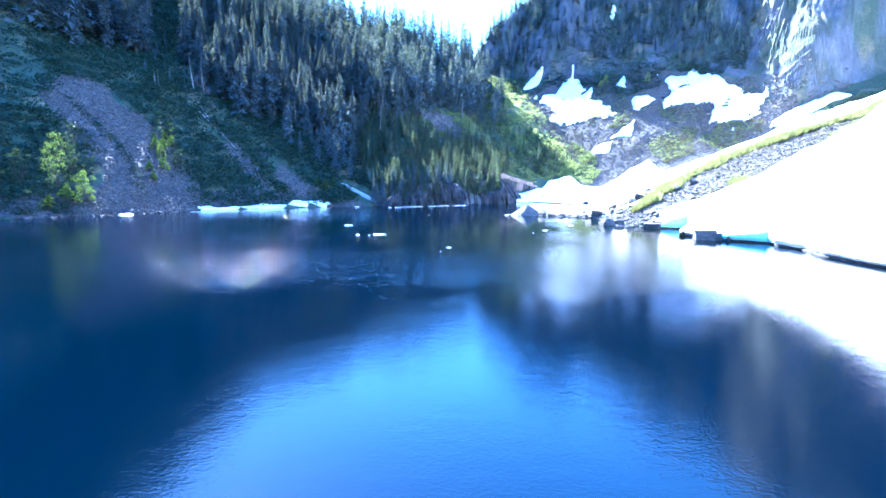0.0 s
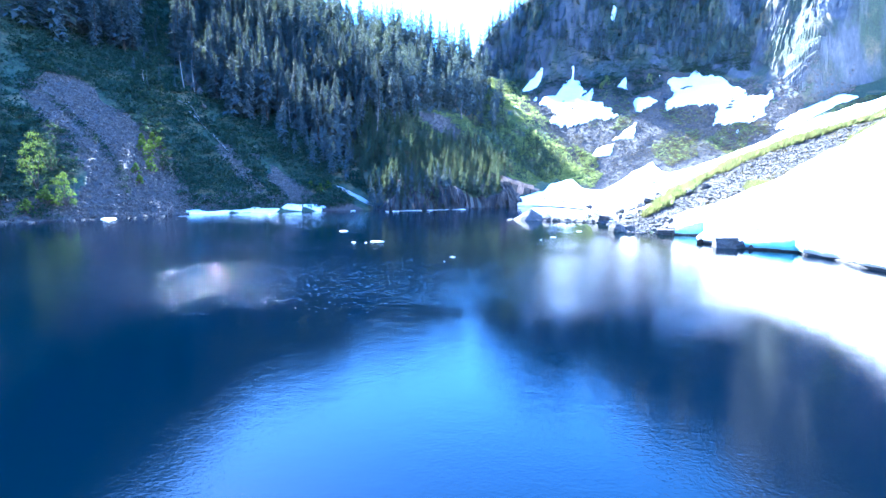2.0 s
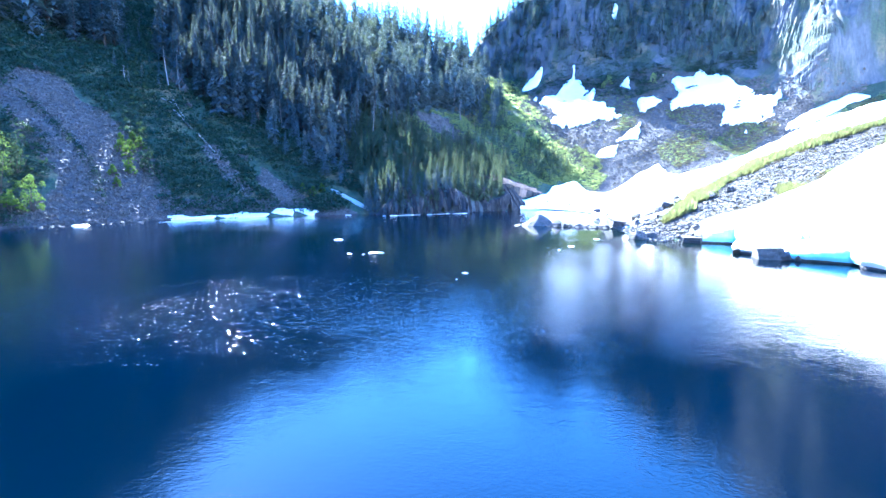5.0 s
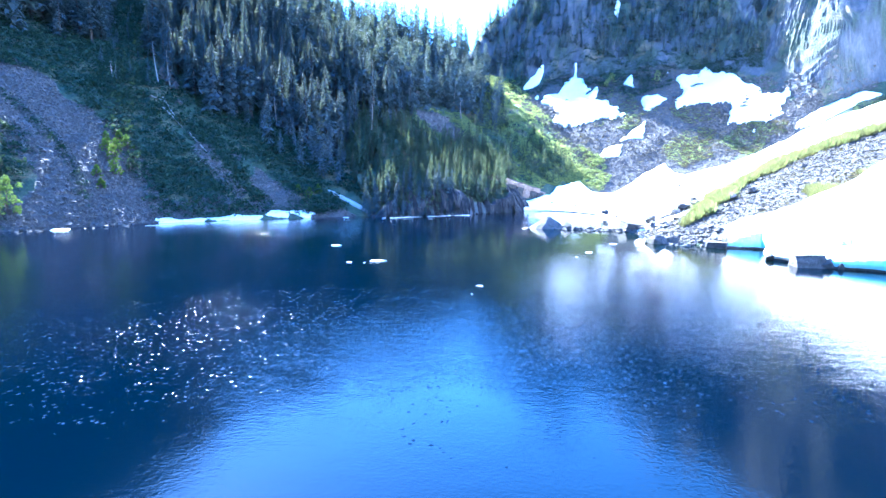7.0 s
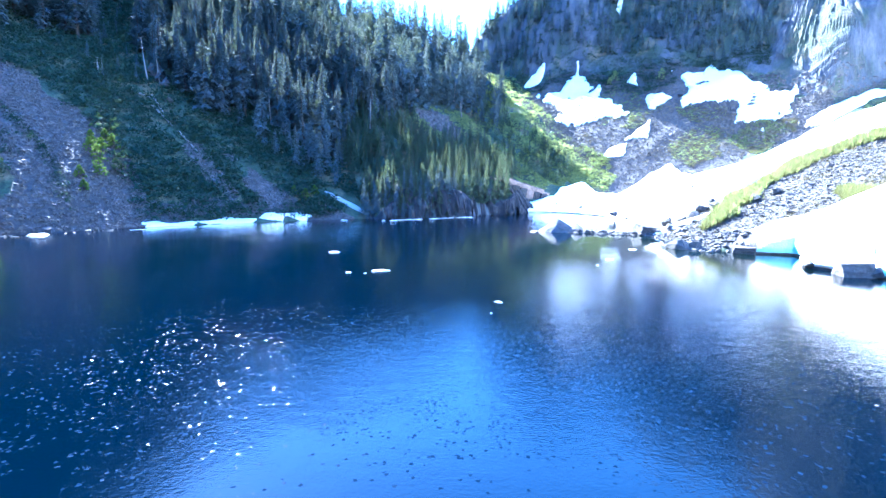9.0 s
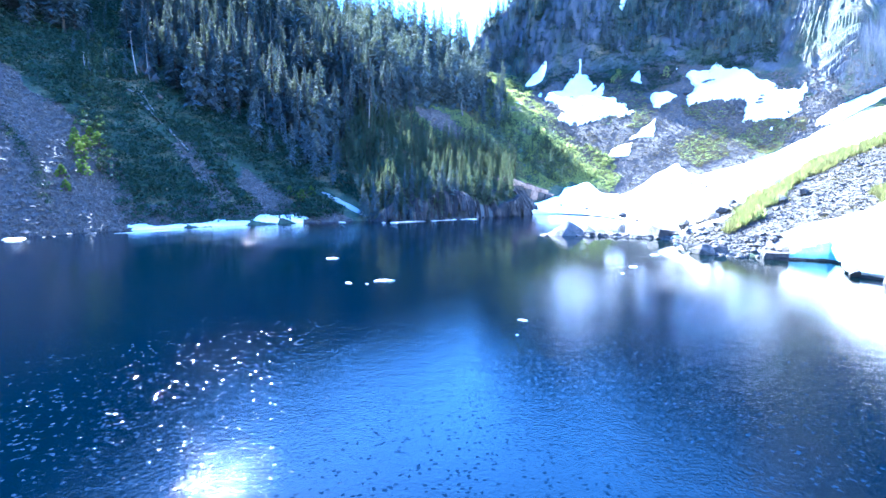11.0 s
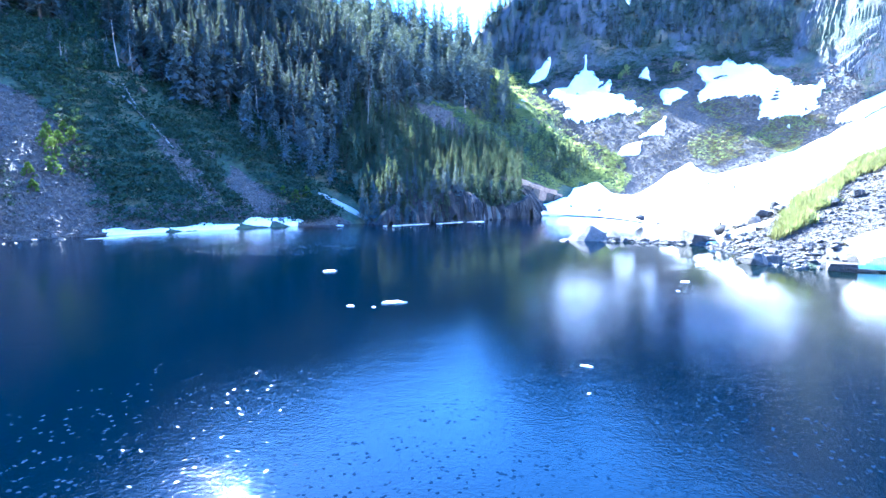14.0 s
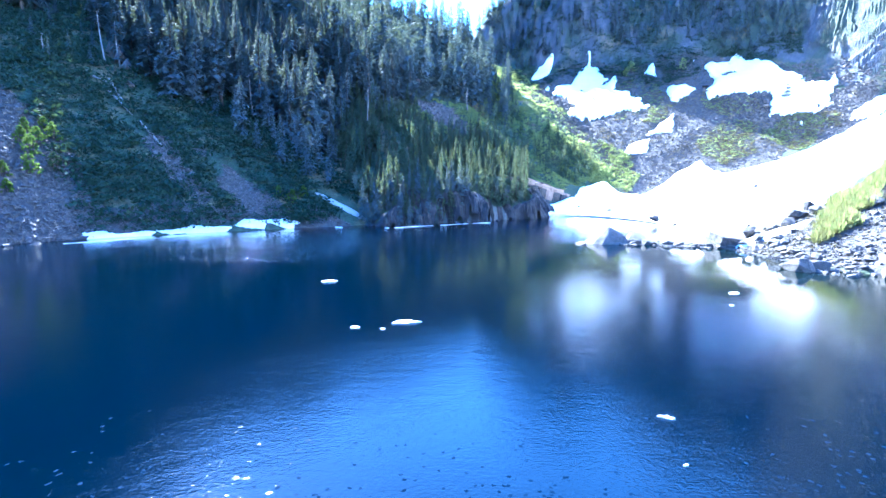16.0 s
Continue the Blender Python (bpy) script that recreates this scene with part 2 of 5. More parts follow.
# Scrub leaf colour kept low for the self-shade inside the bushes
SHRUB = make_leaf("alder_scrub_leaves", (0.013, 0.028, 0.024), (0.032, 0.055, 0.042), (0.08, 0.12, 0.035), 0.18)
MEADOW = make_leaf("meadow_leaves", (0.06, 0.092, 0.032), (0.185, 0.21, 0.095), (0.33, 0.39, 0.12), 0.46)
HEATH = make_leaf("heather", (0.075, 0.065, 0.032), (0.175, 0.15, 0.08), (0.16, 0.14, 0.05), 0.2)
GRASS = make_leaf("dry_grass", (0.09, 0.1, 0.04), (0.2, 0.195, 0.09), (0.24, 0.25, 0.085), 0.33)
BROAD = make_leaf("bright_broad_leaves", (0.036, 0.068, 0.014), (0.085, 0.135, 0.032), (0.14, 0.2, 0.036), 0.28)
BARK, BLEACHED = make_bark("conifer_bark", (0.025, 0.02, 0.018), (0.09, 0.072, 0.06)), make_bark("bleached_wood", (0.14, 0.13, 0.125), (0.32, 0.3, 0.28))


# ---- terrain ----
def vnoise(x, y, seed=0.0):
    """Smooth lattice noise, 0 to 1."""
    xi, yi = np.floor(x), np.floor(y)
    fx, fy = x - xi, y - yi
    fx, fy = fx * fx * (3 - 2 * fx), fy * fy * (3 - 2 * fy)

    def corner(i, j):
        v = np.sin((xi + i) * 127.1 + (yi + j) * 311.7 + seed * 74.7) * 43758.5453
        return v - np.floor(v)

    return (corner(0, 0) * (1 - fx) + corner(1, 0) * fx) * (1 - fy) + (corner(0, 1) * (1 - fx) + corner(1, 1) * fx) * fy


def fbm(x, y, size, octaves=4, seed=0.0):
    """Fractal noise about zero; size is the largest feature in metres."""
    total, amp = 0.0, 0.5
    for k in range(octaves):
        total = total + amp * (vnoise(x / size + 13.7 * k, y / size - 7.3 * k, seed + k) * 2 - 1)
        size, amp = size / 2.03, amp * 0.5
    return total


def smax(k, *zs):
    top = np.maximum.reduce(zs)
    return top + k * np.log(sum(np.exp((z - top) / k) for z in zs))


def smin(k, *zs):
    return -smax(k, *[-z for z in zs])


def step(a, b, v):
    u = np.clip((v - a) / (b - a), 0, 1)
    return u * u * (3 - 2 * u)


def inside(x, y, poly):
    """Distance to the outline of a plan polygon: positive inside."""
    x, y = np.asarray(x, float), np.asarray(y, float)
    best, odd = np.full(x.shape, 1e9), np.zeros(x.shape, bool)
    for (ax, ay), (bx, by) in zip(poly, poly[1:] + poly[:1]):
        ex, ey = bx - ax, by - ay
        u = np.clip(((x - ax) * ex + (y - ay) * ey) / (ex * ex + ey * ey), 0, 1)
        best = np.minimum(best, np.hypot(x - ax - u * ex, y - ay - u * ey))
        if ey:
            odd ^= ((ay > y) != (by > y)) & (x < ex * (y - ay) / ey + ax)
    return np.where(odd, best, -best)


def from_line(x, y, pts):
    """Distance in plan to a line of points."""
    best = np.full(np.shape(x), 1e9)
    for (ax, ay), (bx, by) in zip(pts, pts[1:]):
        ex, ey = bx - ax, by - ay
        u = np.clip(((x - ax) * ex + (y - ay) * ey) / (ex * ex + ey * ey), 0, 1)
        best = np.minimum(best, np.hypot(x - ax - u * ex, y - ay - u * ey))
    return best


# the ravine and the rib of the wooded hill, and the furrows of the green slope beyond it, plan
RAVINE = [(-37, 194), (-42, 203), (-54, 222), (-70, 243)]
HILL_RIB = [(-12, 196), (-23, 207), (-33, 217), (-47, 243)]
FURROWS = [[(7, 244), (20, 232), (33, 219)], [(15, 258), (30, 243), (44, 227)], [(24, 278), (38, 262), (52, 244)]]

# the lake's edge under the snow slope, plan
ICE_SHORE = [(48.2, 97.0), (47.6, 94.5), (45.5, 91.5), (42.8, 88.4), (41.9, 86.3), (43.2, 83.9), (44.2, 81.4)]
SNOW_SHORE = [(50.9, 76.2), (50.0, 74.2), (50.4, 72.4), (50.9, 70.4), (50.8, 68.3), (49.9, 65.6), (49.6, 63.4), (49.6, 60.0), (50.2, 54.0), (51.4, 48.0), (53.0, 41.0), (55.0, 32.0)]
LAKE_EDGE = [(40.0, 101.5), (41.4, 99.6), (43.7, 98.5)] + ICE_SHORE + [(44.6, 80.3), (47.0, 78.7)] + SNOW_SHORE + [(25, 32), (25, 101.5)]


def height(x, y):
    """The ground's height: the lake basin between a wooded hill, a headwall and a snow slope."""
    x, y = np.asarray(x, float), np.asarray(y, float)
    yy = y - 1.7 * np.maximum(y - 330 - 0.15 * np.clip(x, -60, 0) - 0.3 * np.clip(-x - 60, 0, 110), 0)
    west = -0.483 * x + 0.545 * yy - 103.8
    west = west + 0.4 * np.maximum(-x - 125, 0) + 5 * step(66, 90, -x) * (1 - step(130, 165, y)) - 4 * np.exp(-((x + 53) ** 2 + (y - 150) ** 2) / 350)
    hill = -0.349 * x + 0.556 * yy - 97.2
    shore_cliff = step(-21, -14, x) * (1 - step(22, 30, x)) * (1 - step(195, 225, y))
    hill = hill + shore_cliff * (np.minimum(5 * (hill + 1.4 + 2.0 * fbm(x, y, 7, 3, 61)), hill + 1 + (5.5 + 5 * fbm(x, y, 8, 3, 62)) * (1 - step(3, 15, hill))) - hill)
    hill = hill + 4.5 * np.exp(-(from_line(x, y, HILL_RIB) / 6.5) ** 2) - 5 * np.exp(-(from_line(x, y, RAVINE) / 7.5) ** 2)
    west = west - 5 * np.exp(-(from_line(x, y, RAVINE) / 7.5) ** 2)
    bowl = 0.42 * x + 0.764 * yy - 197.1
    rough = fbm(x, y, 28, 4, 3)
    ribs = fbm(x * 0.8 - y * 0.6, (x * 0.6 + y * 0.8) * 0.25, 11, 4, 9)
    lean = step(74, 102, x)
    wall = (1 - lean) * (1.496 * x + 2.285 * y - 745.6) + lean * (bowl + 0.56 * (0.763 * x + 1.079 * y - 393.1)) - 3 * np.maximum(0, 0.9 * (x - 150) - 0.3 * (y - 258))
    wall = wall + 20 * ribs * step(4, 30, wall - bowl)
    wall_end = 84 + 1.35 * (x - 15 - (y - 335) * 0.1) + 8 * ribs
    across, up = 0.55 * (x - 166) - 0.835 * (y - 242), 0.835 * (x - 166) + 0.55 * (y - 242)
    buttress = smin(1.5, 50 + 1.6 * (0.84 * (x - 152) + 0.55 * (y - 240)), bowl + 3 * (y - 228.5))
    bend = across + 0.25 * up + 5 * fbm(x, y, 22, 3, 75)
    spur = 1 - np.abs(2 * vnoise(bend / 11.0, 0 * bend + 0.5, 76) - 1)
    notch = 1 - np.abs(2 * vnoise(bend / 4.3 + 3, up / 26, 79) - 1)
    buttress = buttress + (18 * (spur - 0.5) + 3 * (notch - 0.5) + 5 * fbm(x, y, 9, 4, 77)) * step(2, 18, buttress - bowl)
    hill = hill - sum(2.4 * np.exp(-(from_line(x, y, f) / 3.2) ** 2) for f in FURROWS) + 1.6 * fbm(x, y, 14, 3, 64) * step(0, 14, x)
    crags = smin(4, smax(3, wall, buttress), wall_end, 100 + 0.5 * np.clip(x, 40, 250) + 12 * rough)
    snow_slope = 0.449 * x + 0.116 * y - 28.8
    rib_back = 14.5 + 0.45 * (0.85 * (x - 68) - 0.36 * (y - 130))
    east = smin(2, snow_slope, rib_back)
    south = -0.5 * (y + 75) + 0.05 * x
    z = smax(2.5, smax(1.5, west, hill), bowl, east, south)
    z = smax(1.0, z, crags) - 4 * np.exp(-(((x - 33) / 11) ** 2 + ((y - 150) / 30) ** 2))
    z = z - 5 * step(-1.0, 0.4, inside(x, y, LAKE_EDGE)) * (1 - step(6, 9, z))
    z = z - 1.2 + rough * (0.8 + 2.2 * step(4, 30, z)) + fbm(x, y, 6, 3, 5) * 0.5 * step(0, 5, z)
    return np.maximum(z, -7 + 0.8 * rough)


def mesh_from(name, verts, faces, material=None, smooth=False):
    me = bpy.data.meshes.new(name)
    verts, faces = np.asarray(verts, np.float32), np.asarray(faces, np.int32)
    me.vertices.add(len(verts))
    me.vertices.foreach_set("co", verts.ravel())
    k = faces.shape[1]
    me.loops.add(faces.size)
    me.loops.foreach_set("vertex_index", faces.ravel())
    me.polygons.add(len(faces))
    me.polygons.foreach_set("loop_start", np.arange(0, faces.size, k, dtype=np.int32))
    me.polygons.foreach_set("use_smooth", np.full(len(faces), smooth))
    me.update(calc_edges=True)
    me.validate()
    if material:
        me.materials.append(material)
    return me


def grid_faces(nx, ny):
    i = np.arange(nx * ny).reshape(ny, nx)
    return np.stack([i[:-1, :-1], i[:-1, 1:], i[1:, 1:], i[1:, :-1]], -1).reshape(-1, 4)


def axis(lo, a, b, hi, fine, grow=1.12):
    """Coordinates with a fine middle stretch a..b and widening steps out to lo and hi."""
    mid = list(np.arange(a, b, fine))
    d, v, up = fine, mid[-1], []
    while v < hi:
        d *= grow
        v += d
        up.append(v)
    d, v, down = fine, a, []
    while v > lo:
        d *= grow
        v -= d
        down.append(v)
    return np.array(down[::-1] + mid + up)


def build_crags():
    """The sunlit buttress: jointed ribs and small ledges over the slope."""
    gx, gy = np.arange(143, 246, 0.5), np.arange(225, 290, 0.5)
    X, Y = np.meshgrid(gx, gy)
    across, up = 0.55 * X - 0.84 * Y, 0.84 * X + 0.55 * Y
    warp = across + 0.35 * up * vnoise(up / 31, across / 17, 69) + 5.0 * fbm(X, Y, 11, 4, 70)
    rib = (1 - np.abs(2 * vnoise(warp / 4.6, up / 7, 71) - 1)) * (0.2 + 1.3 * vnoise(warp / 9, up / 8, 68))
    joint = np.floor(warp / 3.0 + 1.2 * vnoise(up / 5, 0 * up, 72)) + 37 * np.floor(up / 3.4 + 1.4 * vnoise(warp / 4, 0 * up, 73))
    block = np.modf(np.abs(np.sin(joint * 12.9898) * 43758.5453))[0]
    Z = height(X, Y) + 0.5 + 1.6 * (rib - 0.35) + 2.6 * (block - 0.2) + 2.2 * fbm(X, Y, 6, 4, 74)
    bare = height(X, Y) - (0.42 * X + 0.764 * Y - 197.1)
    keep = (bare > 3.0 + 4 * fbm(X, Y, 8, 3, 79)).ravel()
    f = grid_faces(len(gx), len(gy))
    f = f[keep[f].all(1)]
    used = np.unique(f)
    to = np.zeros(X.size, np.int64)
    to[used] = np.arange(len(used))
    me = mesh_from("cliff", np.stack([X, Y, Z], -1).reshape(-1, 3)[used], to[f], GROUND)
    tagged(new("cliff", me), "sunlit grey rock buttress of jointed ribs and ledges", "cliff", kind="structure")


build_crags()

# plan outlines, metres
TALUS_WEST = [(-117, 161), (-106, 166), (-88, 159), (-78, 150), (-69, 141), (-63, 135), (-65, 127), (-79, 114.5), (-83.5, 116.5), (-87, 127), (-102, 138), (-110, 146)]
TALUS_BOWL = [(66, 258), (85, 259), (106, 257), (118, 245), (112, 231), (98, 219), (80, 222), (70, 229), (72, 240)]
TALUS_GULLY = [(44, 300), (57, 300), (66, 268), (72, 262), (64, 250), (55, 268)]
TALUS_HIGH = [(112, 262), (130, 250), (146, 240), (156, 229), (148, 216), (128, 214), (120, 232)]
TALUS_RIB = [(38, 124), (41, 108), (45, 101), (54, 98), (62, 98), (75, 104), (85, 107), (100, 115), (98, 121), (84, 125), (70, 129), (53, 122), (45, 126)]
SLIDE = [(-59, 171), (-52, 171), (-40, 161), (-43, 153), (-50, 159)]
CHUTE = [(-84, 175), (-78, 170), (-66, 162.5), (-53, 154), (-50, 153), (-52, 156.5), (-65, 165.5), (-78, 173)]
RIM = [(-12, 244), (4, 250), (14, 238), (8, 230), (-6, 236)]
SHORE_FLAT = [(15, 133), (30, 128), (40, 118), (40, 95), (56, 95), (58, 126), (52, 165), (44, 178), (38, 150)]
BOWL_STONES = [(44, 302), (56, 312), (64, 318), (90, 296), (120, 281), (138, 262), (149, 241), (158, 228), (150, 218), (100, 219), (74, 230), (62, 250), (52, 275)]
WEST_SHORE = [(-94, 101), (-76, 114), (-66, 125), (-64, 137), (-56, 145), (-46, 151), (-36, 157), (-20, 161), (-22, 166), (-37, 161), (-48, 156), (-60, 149), (-70, 139), (-79, 122), (-96, 106)]
SCREES = (WEST_SHORE, BOWL_STONES, SHORE_FLAT, TALUS_WEST, TALUS_BOWL, TALUS_GULLY, TALUS_HIGH, TALUS_RIB, SLIDE, CHUTE, RIM)


def fray(x, y):
    """How far the rim of a scree wanders, drawn out down the fall line."""
    return fbm(x * 0.8 + y * 0.6, (y * 0.8 - x * 0.6) * 0.4, 10, 4, 21) * 6 + fbm(x, y, 3, 2, 22) * 2


def zone_scree(x, y):
    return np.maximum.reduce([step(-1.5, 1.5, inside(x, y, p) + fray(x, y)) for p in SCREES])


def build_ground():
    gx, gy = axis(-2500, -150, 215, 2500, 1.3), axis(-1500, 40, 350, 2500, 1.3)
    X, Y = np.meshgrid(gx, gy)
    Z = height(X, Y)
    me = mesh_from("ground", np.stack([X, Y, Z], -1).reshape(-1, 3), grid_faces(len(gx), len(gy)), GROUND, True)
    dy, dx = np.gradient(Z, gy, gx)
    slope = np.hypot(dx, dy)
    green = 1 - step(0.95, 1.35, slope)
    scree = zone_scree(X, Y)
    col = np.stack([green, scree, 0 * green, 1 + 0 * green], -1).reshape(-1, 4)
    at = me.color_attributes.new("zone", "FLOAT_COLOR", "POINT")
    at.data.foreach_set("color", col.astype(np.float32).ravel())
    return tagged(new("ground", me), "steep mountain basin of grass, scree and grey rock round a lake", "mountainside", kind="structure")


build_ground()


me = mesh_from("lake", [(-700, -300, 0), (400, -300, 0), (400, 330, 0), (-700, 330, 0)], [(0, 1, 2, 3)], WATER)
tagged(new("lake", me), "dark blue mountain lake with a finely rippled surface", "lake", kind="structure")


# ---- snow ----
def snow_sheet(name, poly, thick, label, cell=1.0, edge=1.2, ragged=2.0, material=SNOW, lift=0.0, category="snow patch", dip=0.5, cap=None):
    """A bank of snow on the ground within a plan outline, full depth inside and rounded down at its ragged rim."""
    p = np.array(poly, float)
    gx, gy = np.arange(p[:, 0].min() - 3, p[:, 0].max() + 3, cell), np.arange(p[:, 1].min() - 3, p[:, 1].max() + 3, cell)
    X, Y = np.meshgrid(gx, gy)
    d = inside(X, Y, poly) + fbm(X, Y, 6 if len(poly) < 20 else 16, 5, len(name) + thick) * ragged
    base = height(X, Y) if cap is None else np.minimum(height(X, Y), 0.42 * X + 0.764 * Y - 197.1 + cap)
    Z = np.maximum(base, -0.3) + thick * np.sqrt(np.clip(d / edge, 0, 1)) * (1 + 0.35 * fbm(X, Y, 12, 3, 4)) - dip * (d < 0.05) + lift
    keep = (d > -1.2 * cell).ravel()
    f = grid_faces(len(gx), len(gy))
    f = f[keep[f].all(1)]
    used = np.unique(f)
    to = np.zeros(X.size, np.int64)
    to[used] = np.arange(len(used))
    me = mesh_from(name, np.stack([X, Y, Z], -1).reshape(-1, 3)[used], to[f], material, True)
    return tagged(new(name, me), label, category)


BASIN_SNOW = [(28.5, 197.5), (35, 206), (47, 220), (59, 231), (63, 227), (76, 226), (86, 229), (94, 230), (98, 219), (112, 214), (125, 214), (146, 217), (158, 217), (183, 213), (230, 200), (240, 160), (170, 133), (120, 129), (100, 122), (84, 126), (70, 131), (56, 123), (48, 125), (44, 131), (46, 141), (51.5, 159), (51.5, 169), (50.5, 178), (47, 189.5), (39.5, 196.5)]
EAST_SNOW = [(46, 102), (45.0, 101.2), (47.3, 100.3), (50.0, 98.8), (49.4, 94.4), (47.2, 91.0), (45.2, 88), (45.0, 85.2), (46.4, 83.2), (48.4, 82.0), (52.8, 79.2), (52.4, 74.5), (52.4, 68), (51.2, 62), (51.8, 54), (54.4, 42), (57.5, 26), (70, -15), (110, -30), (200, 10), (230, 80), (235, 158), (170, 132), (120, 128), (101, 117), (86, 107), (75, 104), (62, 98), (54, 98)]
snow_sheet("snowfield", BASIN_SNOW, 1.5, "sunlit old snowfield filling the basin beyond the lake", 1.0, 1.0, 2.5, category="snowfield")
snow_sheet("snowfield", EAST_SNOW, 2.2, "broad white snow slope running down to the lake", 1.0, 1.2, 0.6, category="snowfield")
WALL_SNOW = "white snow patch lying under the dark headwall"
snow_sheet("snow_patch", [(48, 312), (55, 320), (64, 321), (59, 312), (52, 311)], 0.9, WALL_SNOW, 0.7, 1, 1.5, cap=3.0)
snow_sheet("snow_patch", [(57, 300), (67, 300), (75, 303), (78, 309), (78, 295), (83, 281), (86, 274), (94, 276), (89, 267), (82, 267), (77, 269), (66, 270), (62, 274), (60, 286)], 1.0, "large ragged snow patch below the headwall", 0.6, 1, 7, cap=3.0)
snow_sheet("snow_patch", [(96, 285), (102, 290), (100, 277)], 0.8, WALL_SNOW, 0.6, 1, 1.5, cap=3.0)
snow_sheet("snow_patch", [(97, 270), (106, 271), (108, 264), (100, 259), (95, 262)], 0.8, WALL_SNOW, 0.5, 1, 5, cap=3.0)
snow_sheet("snow_patch", [(119, 279), (128, 272), (137, 265), (141, 259), (141, 253), (146, 247), (154, 241), (148, 235), (134, 233), (127, 238), (129, 246), (110, 256), (117, 264)], 1.0, "largest snow patch spread under the crags", 0.6, 1, 7, cap=3.0)
snow_sheet("snow_patch", [(84, 251), (97, 256), (92, 247)], 0.7, "small snow patch melting among grey scree", 0.5, 1, 3.5)
snow_sheet("snow_patch", [(71, 248), (83, 248), (80, 243), (72, 245)], 0.7, "narrow snow patch melting among grey scree", 0.5, 1, 3.5)
snow_sheet("snow_patch", [(141, 221), (151, 226), (162, 227), (174, 226), (177, 221), (162, 221), (150, 219)], 0.8, "steep snow ramp beside the crags", 0.8, 1, 1.5)
snow_sheet("snow_patch", [(100.5, 317.5), (103.5, 321.5), (105.5, 319.5), (102.5, 315.5)], 1.2, "tiny snow patch caught on the dark cliff", 0.5, 1, 0.6)
snow_sheet("snow_patch", [(-33.6, 169.4), (-31.4, 170.9), (-20.4, 166.5), (-21.0, 165.0)], 0.3, "dirty snow strip in a gully above the lake", 0.3, 0.8, 0.9, DIRTY)
for x, y, a, b in ((42, 290, 2.4, 1.2), (55, 270, 1.6, 1.0), (75.7, 268, 2.2, 1.0), (130.5, 229.3, 1.6, 1.2), (141, 231.3, 2.6, 1.0), (60, 262, 1.4, 0.8)):
    snow_sheet("snow_patch", [(x - a, y - 0.4 * b), (x, y - b), (x + a, y + 0.3 * b), (x + 0.3 * a, y + b)], 0.5, "tiny snow remnant melting on the scree", 0.35, 0.5, 1.2)
for bank in ([(-66, 136), (-63, 139), (-56, 142.6), (-57, 140), (-63, 135)], [(-57, 142.4), (-52, 147), (-45.5, 150), (-46.5, 147), (-54, 142)], [(-45.5, 150.4), (-44, 153), (-40.5, 154.4), (-40, 152)], [(-40, 154.6), (-37, 157.4), (-33.5, 158), (-36, 155)]):
    snow_sheet("snow_bank", bank, 0.32, "low white snow bank along the shaded shore", 0.3, 1.0, 1.3, category="snow bank")
snow_sheet("snow_bank", [(-76, 119), (-73, 121), (-72, 118), (-75, 117)], 0.6, "small snow remnant on the stony shore", 0.4, 0.6, 0.6, category="snow bank")
snow_sheet("snow_patch", [(38.5, 122.5), (42, 119), (46.5, 117.6), (48, 119), (45, 121.5), (41, 124)], 0.5, "narrow snow strip between shore stones and grass", 0.4, 0.8, 0.8)
def edge_points(pts, gap):
    out = []
    for a, b in zip(pts, pts[1:]):
        a, b = Vector(a), Vector(b)
        k = max(1, round((b - a).length / gap))
        out += [a.lerp(b, i / k) for i in range(k)]
    return out + [Vector(pts[-1])]


